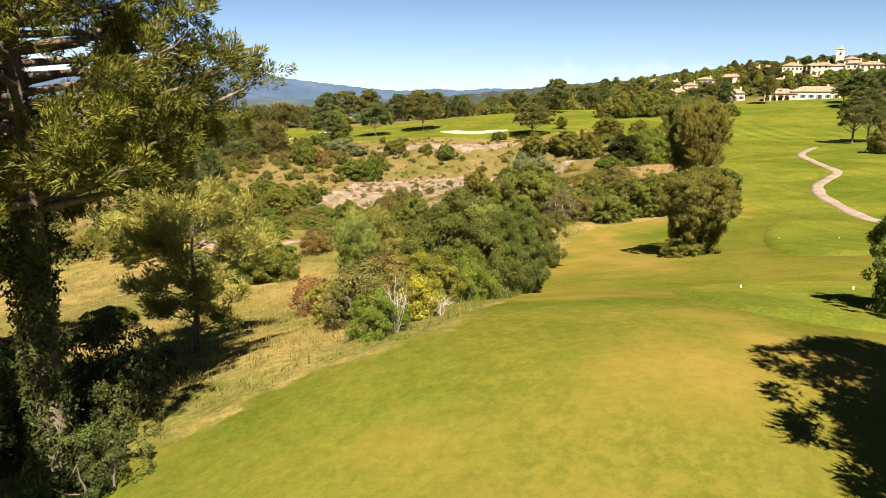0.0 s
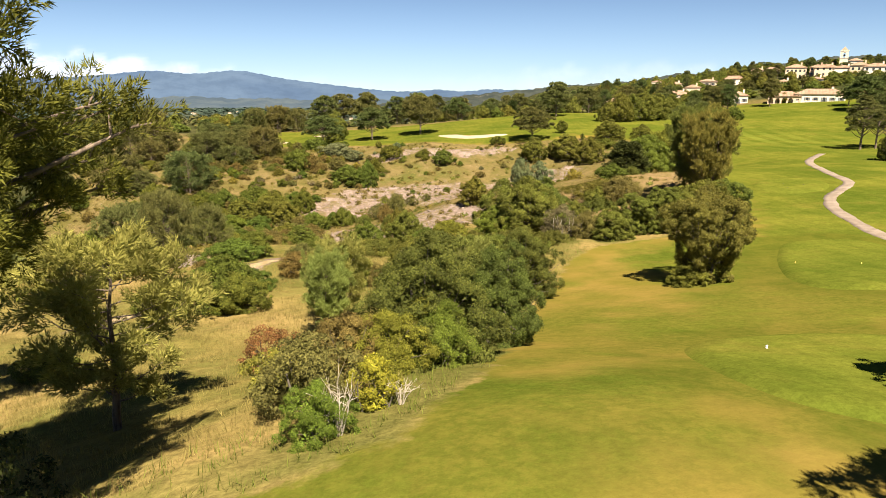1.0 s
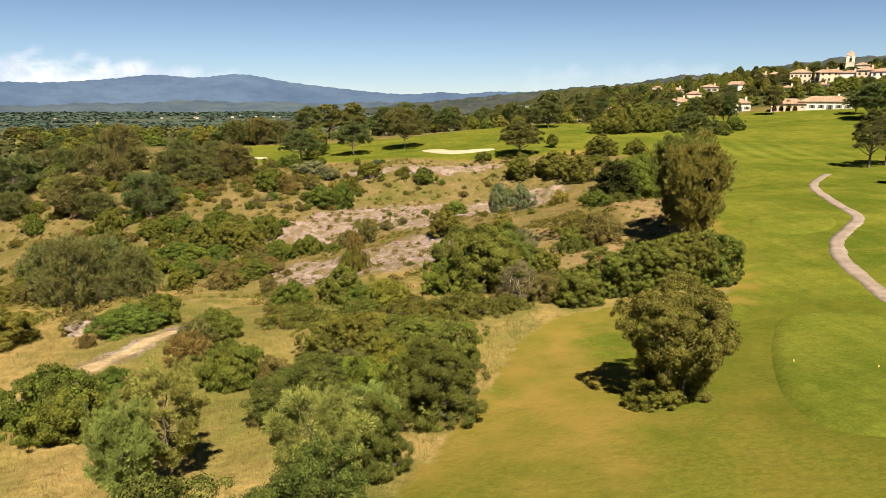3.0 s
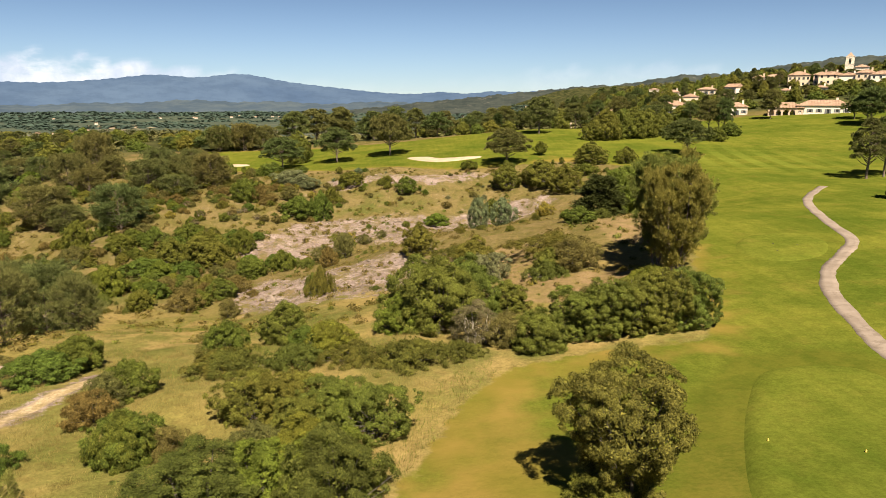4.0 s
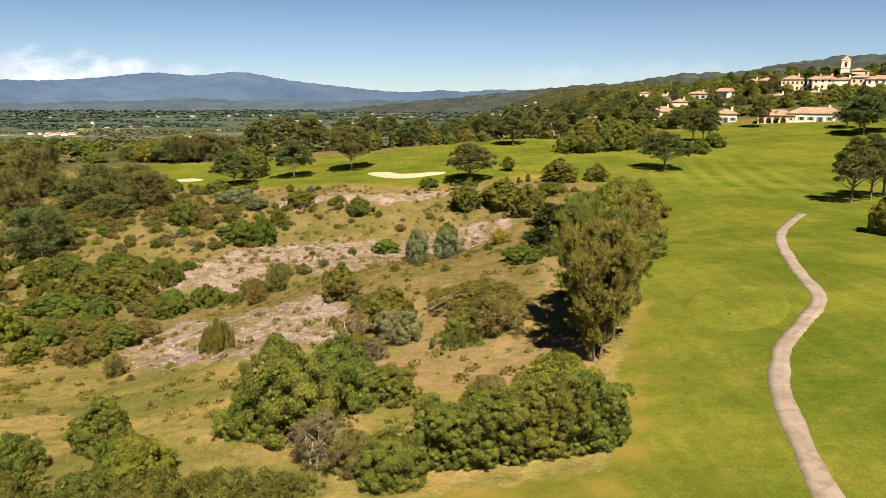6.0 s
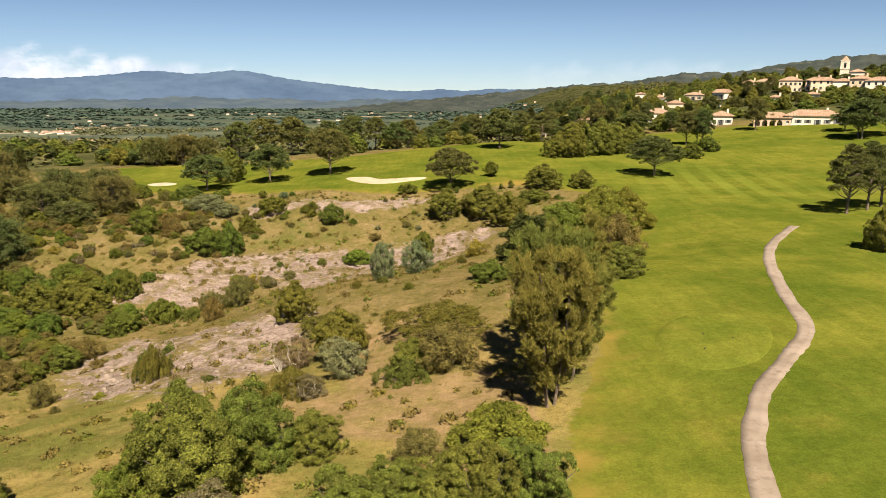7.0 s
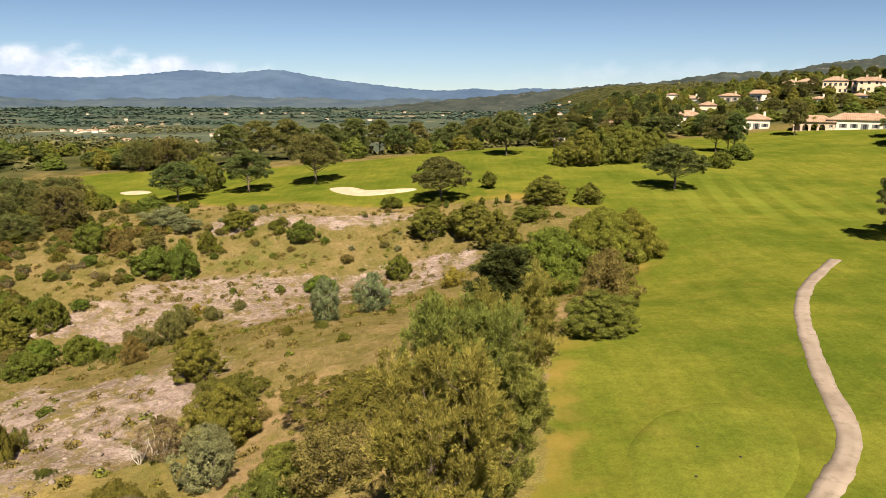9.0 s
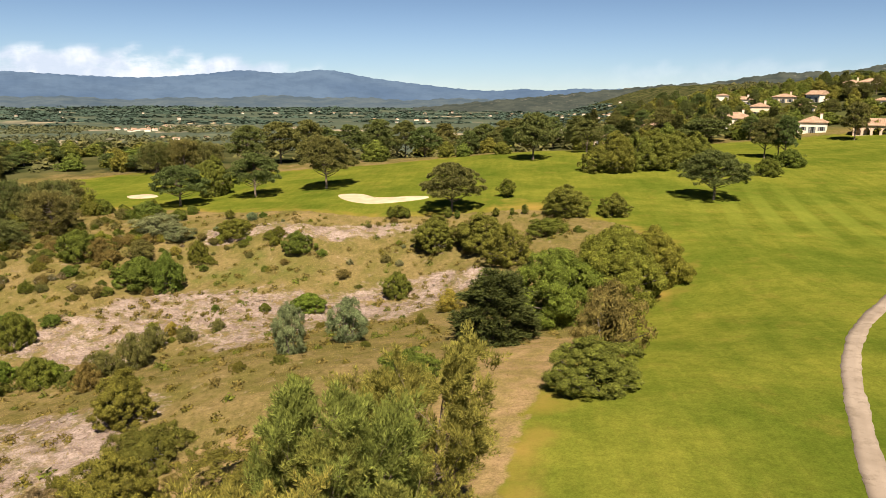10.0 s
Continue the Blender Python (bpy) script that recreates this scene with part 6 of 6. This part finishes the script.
gardens = random.Random(78)
for hx, hy in HOUSE_SPOTS[3:]:
    for side in (-1, 1):
        plant("oak_far", hx + side * gardens.uniform(5, 9), hy - gardens.uniform(5, 9), gardens.uniform(2.6, 4.4), gardens.uniform(5, 8), "garden tree in front of a village house")
behind = random.Random(79)
for n in range(64):
    px = behind.uniform(-10, 128)
    py = behind.uniform(296, 410) + 0.25 * max(px - 40, 0)
    plant(("pine_far", "oak_far", "pine_far", "dark")[n % 4], px, py, behind.uniform(5.5, 10.5), behind.uniform(6, 10) * (0.6 if n % 4 == 3 else 1), "tree in the dense belt behind the fairway")
vw = random.Random(77)
for n in range(480):
    px, py = vw.uniform(85, 330), vw.uniform(328, 520)
    if any(abs(px - hx) < 8 and -17 < py - hy < 8 for hx, hy in HOUSE_SPOTS):
        continue
    plant("pine_far" if n % 3 == 0 else "oak_far", px, py, vw.uniform(3.8, 8.5) * (1.25 if n % 3 == 0 else 0.85), vw.uniform(5, 10.5), "tree among the village houses")


# ---- things beyond count: grass, scrub, far woods ----
def grass_patch(name, count, low, high, tall, key, label, keep, seed):
    rng = np.random.default_rng(seed)
    x, y = rng.uniform(low[0], high[0], count), rng.uniform(low[1], high[1], count)
    mask = keep(x, y)
    x, y = x[mask], y[mask]
    z = land(x, y)
    per = 4
    centre = np.repeat(np.column_stack([x, y, z - 0.03]), per, 0) + rng.normal(0, 0.12, (len(x) * per, 3)) * np.array([1, 1, 0])
    way = unit(np.column_stack([rng.normal(0, 0.35, len(centre)), rng.normal(0, 0.35, len(centre)), np.ones(len(centre))]))
    ob = sheet(name, *needles(centre, way, tall, 0.010, rng), LEAF[key])
    return tagged(ob, label, "grass", kind="stuff")


off_turf = lambda x, y: inside(x, y, FAIRWAY_EDGE + PLATEAU_EDGE) < -0.15
clumped = lambda x, y: (np.sin(x * 0.9 + 2 * np.sin(y * 0.6)) * np.sin(y * 0.8 + 1.5 * np.sin(x * 0.5)) > -0.35)
grass_patch("dry_grass", 52000, (-48, -16), (2, 62), 0.32, "straw", "tall straw-coloured dry grass beside the fairway", lambda x, y: off_turf(x, y) & clumped(x, y) & (near_line(x, y, TRACK) > 1.2) & ((y > 22) | (inside(x, y, FAIRWAY_EDGE + PLATEAU_EDGE) < -2.4)), 31)
grass_patch("green_grass", 15000, (-34, -18), (4, 56), 0.4, "weed", "unmown green grass along the fairway edge", lambda x, y: off_turf(x, y) & (inside(x, y, FAIRWAY_EDGE + PLATEAU_EDGE) > -3.2), 32)
grass_patch("meadow_grass", 26000, (-60, 52), (16, 100), 0.36, "weed", "green and yellowing grass of the meadow above the gully", lambda x, y: off_turf(x, y) & ~clumped(x * 0.7 + 3, y * 0.7) & (bareness(x, y) < 0.4) & (near_line(x, y, CLEARING) > 4), 34)
grass_patch("hill_grass", 48000, (-95, 55), (45, 192), 0.34, "straw", "tufts of dry grass on the gully banks", lambda x, y: off_turf(x, y) & clumped(x, y), 33)


def scatter_clumps(name, x, y, z, size, per, key, label, seed, leaf=0.45, tall=0.7, level=0.0):
    """Small rounded clumps of leaves, all in one mesh."""
    rng = np.random.default_rng(seed)
    count = len(x)
    ball = shell(rng, count * per)
    ball[:, 2] = np.abs(ball[:, 2])
    s = np.repeat(size, per)[:, None]
    centre = np.repeat(np.column_stack([x, y, z]), per, 0) + ball * s * np.array([1, 1, 2 * tall]) * rng.uniform(0.4, 1, (count * per, 1))
    normal = unit(ball * (1 - 0.6 * level) + rng.normal(0, 0.5 - 0.25 * level, ball.shape) + np.array([0, 0, 1.3 * level]))
    along = unit(np.cross(normal, rng.normal(0, 1, ball.shape)))
    across = np.cross(normal, along)
    length = s * leaf * rng.uniform(0.6, 1.4, (count * per, 1))
    corners = np.stack([centre - along * length * 0.8 - across * length * 0.75, centre - along * length * 0.8 + across * length * 0.75, centre + along * length * 1.1], 1)
    ob = sheet(name, corners.reshape(-1, 3), np.arange(count * per * 3).reshape(-1, 3), LEAF[key])
    return tagged(ob, label, "scrub" if "scrub" in name else "wood", kind="stuff")


rng = np.random.default_rng(51)
for seed, key, count in ((61, "scrub", 1600), (62, "low", 1150), (63, "green", 600)):
    x, y = rng.uniform(-105, 42, count * 4), rng.uniform(60, 192, count * 4)
    keep = (inside(x, y, FAIRWAY_EDGE + PLATEAU_EDGE) < -2) & (np.sin(x * 0.21 + 2 * np.sin(y * 0.13)) * np.sin(y * 0.19 + seed) > -0.25 + 0.2 * (near_line(x, y, SCREE) < 9)) & ((y > 128) | (x < -40) | (rng.uniform(0, 1, len(x)) < 0.5))
    x, y = x[keep][:count], y[keep][:count]
    z = land(x, y)
    scatter_clumps("scrub_cover", x, y, z - 0.1, rng.uniform(0.22, 0.85, len(x)), 70, key, "low mixed scrub covering the gully banks", seed, 0.18, 0.5)

x, y = rng.uniform(-2600, 900, 90000), rng.uniform(260, 3600, 90000)
z = ground_height(x, y)
belt = np.sin(x * 0.0042 + 1.6 * np.sin(y * 0.0031) + 0.9 * np.sin(x * 0.0113)) * 0.7 + np.sin(y * 0.017 + 1.3 * np.sin(x * 0.005) + 0.8 * np.sin(x * 0.019))
keep = (z < -20) & (belt > 0.25 + 0.3 * np.sin(x * 0.031) * np.sin(y * 0.027)) & (np.hypot(x, y) > 330)
near = np.hypot(x, y) < 1900
mid = keep & near & (np.hypot((x + 890) / 190, (y - 1890) / 110) > 1) & (np.hypot((x + 800) / 70, (y - 1480) / 90) > 1)
mx, my, mz = x[mid][:5200], y[mid][:5200], z[mid][:5200]
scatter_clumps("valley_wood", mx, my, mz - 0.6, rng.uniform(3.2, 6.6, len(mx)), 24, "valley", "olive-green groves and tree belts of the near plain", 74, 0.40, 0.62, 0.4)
keep = keep & ~near
x, y, z = x[keep][:6500], y[keep][:6500], z[keep][:6500]
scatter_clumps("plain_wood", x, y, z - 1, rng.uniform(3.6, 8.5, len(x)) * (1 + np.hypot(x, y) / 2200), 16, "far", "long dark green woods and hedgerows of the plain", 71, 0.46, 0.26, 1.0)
x, y = rng.uniform(-800, 120, 16000), rng.uniform(200, 1000, 16000)
z = ground_height(x, y)
keep = (inside(x, y, FAIRWAY_EDGE + PLATEAU_EDGE) < -12) & ((x < -115) | (y > 290)) & (np.sin(x * 0.021 + 2 * np.sin(y * 0.011)) * np.sin(y * 0.017) > -0.45)
x, y, z = x[keep][:5200], y[keep][:5200], z[keep][:5200]
scatter_clumps("slope_wood", x, y, z - 0.8, rng.uniform(2.0, 4.4, len(x)), 18, "wood", "evergreen woods on the slope down to the plain", 73, 0.34, 0.6, 0.5)
x, y = rng.uniform(150, 1900, 16000), rng.uniform(470, 2100, 16000)
z = ground_height(x, y)
keep = z > 8
x, y, z = x[keep][:7000], y[keep][:7000], z[keep][:7000]
far = np.hypot(x, y)
z = z + ease(500, 1500, far) * ease(-40, 30, z) * (14 * np.sin(x * 0.0061 + 2 * np.sin(y * 0.0043)) * np.sin(y * 0.0057) + 5 * np.sin(x * 0.021 + y * 0.013))
scatter_clumps("ridge_wood", x, y, z - 1.5, rng.uniform(2.2, 4.5, len(x)) * (0.7 + far / 2600), 9, "wood", "dark green woods on the ridge behind the village", 72, 0.5, 0.5)


def far_houses(name, spots, label, seed):
    """Hundreds of small pale houses far off on the plain, each a gabled block under a tiled roof."""
    rng = np.random.default_rng(seed)
    walls, roofs = bmesh.new(), bmesh.new()
    for x, y in spots:
        w, d, h = rng.uniform(6, 13), rng.uniform(5, 8), rng.uniform(2.4, 4.2)
        m = pose(float(x), float(y), float(ground_height(x, y)), 0, 0, float(rng.uniform(-70, 70)))
        bmesh.ops.create_cube(walls, size=1.0, matrix=m @ Matrix.Translation((0, 0, h / 2 - 0.5)) @ Matrix.Diagonal((w, d, h + 1, 1)))
        corners = [roofs.verts.new(m @ Vector(c)) for c in ((-w / 2 - 0.4, -d / 2 - 0.4, h), (w / 2 + 0.4, -d / 2 - 0.4, h), (w / 2 + 0.4, d / 2 + 0.4, h), (-w / 2 - 0.4, d / 2 + 0.4, h), (-w / 2 - 0.4, 0, h + 1.9), (w / 2 + 0.4, 0, h + 1.9))]
        for ring in ((0, 1, 5, 4), (2, 3, 4, 5), (1, 2, 5), (3, 0, 4), (3, 2, 1, 0)):
            roofs.faces.new([corners[k] for k in ring])
    thing = new(name)
    tagged(part("wall", walls, WALL_WHITE, thing), kind="stuff")
    tagged(part("roof", roofs, TILES, thing), kind="stuff")
    return tagged(thing, label, "houses", kind="stuff")


rng = np.random.default_rng(81)
hamlets = [(-800, 1500, 30, 12), (-463, 1380, 4, 2), (-520, 1250, 50, 4), (-900, 1600, 90, 4), (-250, 2200, 90, 6), (-1250, 2600, 170, 10), (60, 2700, 110, 24), (-520, 2900, 160, 12), (-190, 1050, 14, 2), (180, 2200, 50, 8)]
spots = np.concatenate([np.column_stack([rng.normal(x, r * 1.5, n), rng.normal(y, r, n)]) for x, y, r, n in hamlets] + [np.column_stack([rng.uniform(-1900, 300, 18), rng.uniform(1500, 3000, 18)])])
far_houses("plain_houses", spots, "scattered pale houses and hamlets of the far plain", 82)


def scatter_stones(name, count, low, high, label, seed):
    """Loose stones and clods on the bare soil, all in one mesh."""
    rng = np.random.default_rng(seed)
    x, y = rng.uniform(low[0], high[0], count * 6), rng.uniform(low[1], high[1], count * 6)
    keep = bareness(x, y) * rng.uniform(0.4, 1.3, len(x)) > 0.62
    x, y = x[keep][:count], y[keep][:count]
    ball = np.array([(math.sin(a) * c, math.cos(a) * c, h) for c, h in ((0.75, -0.5), (1.0, 0.1), (0.6, 0.7)) for a in np.arange(6) * math.pi / 3] + [(0, 0, 0.95)])
    faces = [(r * 6 + k, r * 6 + (k + 1) % 6, r * 6 + 6 + (k + 1) % 6, r * 6 + 6 + k) for r in range(2) for k in range(6)] + [(12 + k, 12 + (k + 1) % 6, 18, 18) for k in range(6)]
    faces = np.array([f for f in faces if f[2] != f[3]])
    caps = np.array([(12 + k, 12 + k + 1, 12 + (k + 2) % 6, 18) for k in (0, 2, 4)])
    faces = np.concatenate([faces, caps])
    size = rng.uniform(0.04, 0.12, len(x)) + 0.30 * rng.uniform(0, 1, len(x)) ** 9
    points = ball[None] * rng.uniform(0.65, 1.3, (len(x), 19, 1)) * size[:, None, None] * np.array([1.2, 1.0, 0.7])
    points = points + np.column_stack([x, y, land(x, y)])[:, None]
    index = faces[None] + (np.arange(len(x)) * 19)[:, None, None]
    return tagged(sheet(name, points, index.reshape(-1, 4), ROCK), label, "stones", kind="stuff")


scatter_stones("loose_stones", 2400, (-46, 84), (30, 186), "loose pale stones and clods on the bare banks", 91)
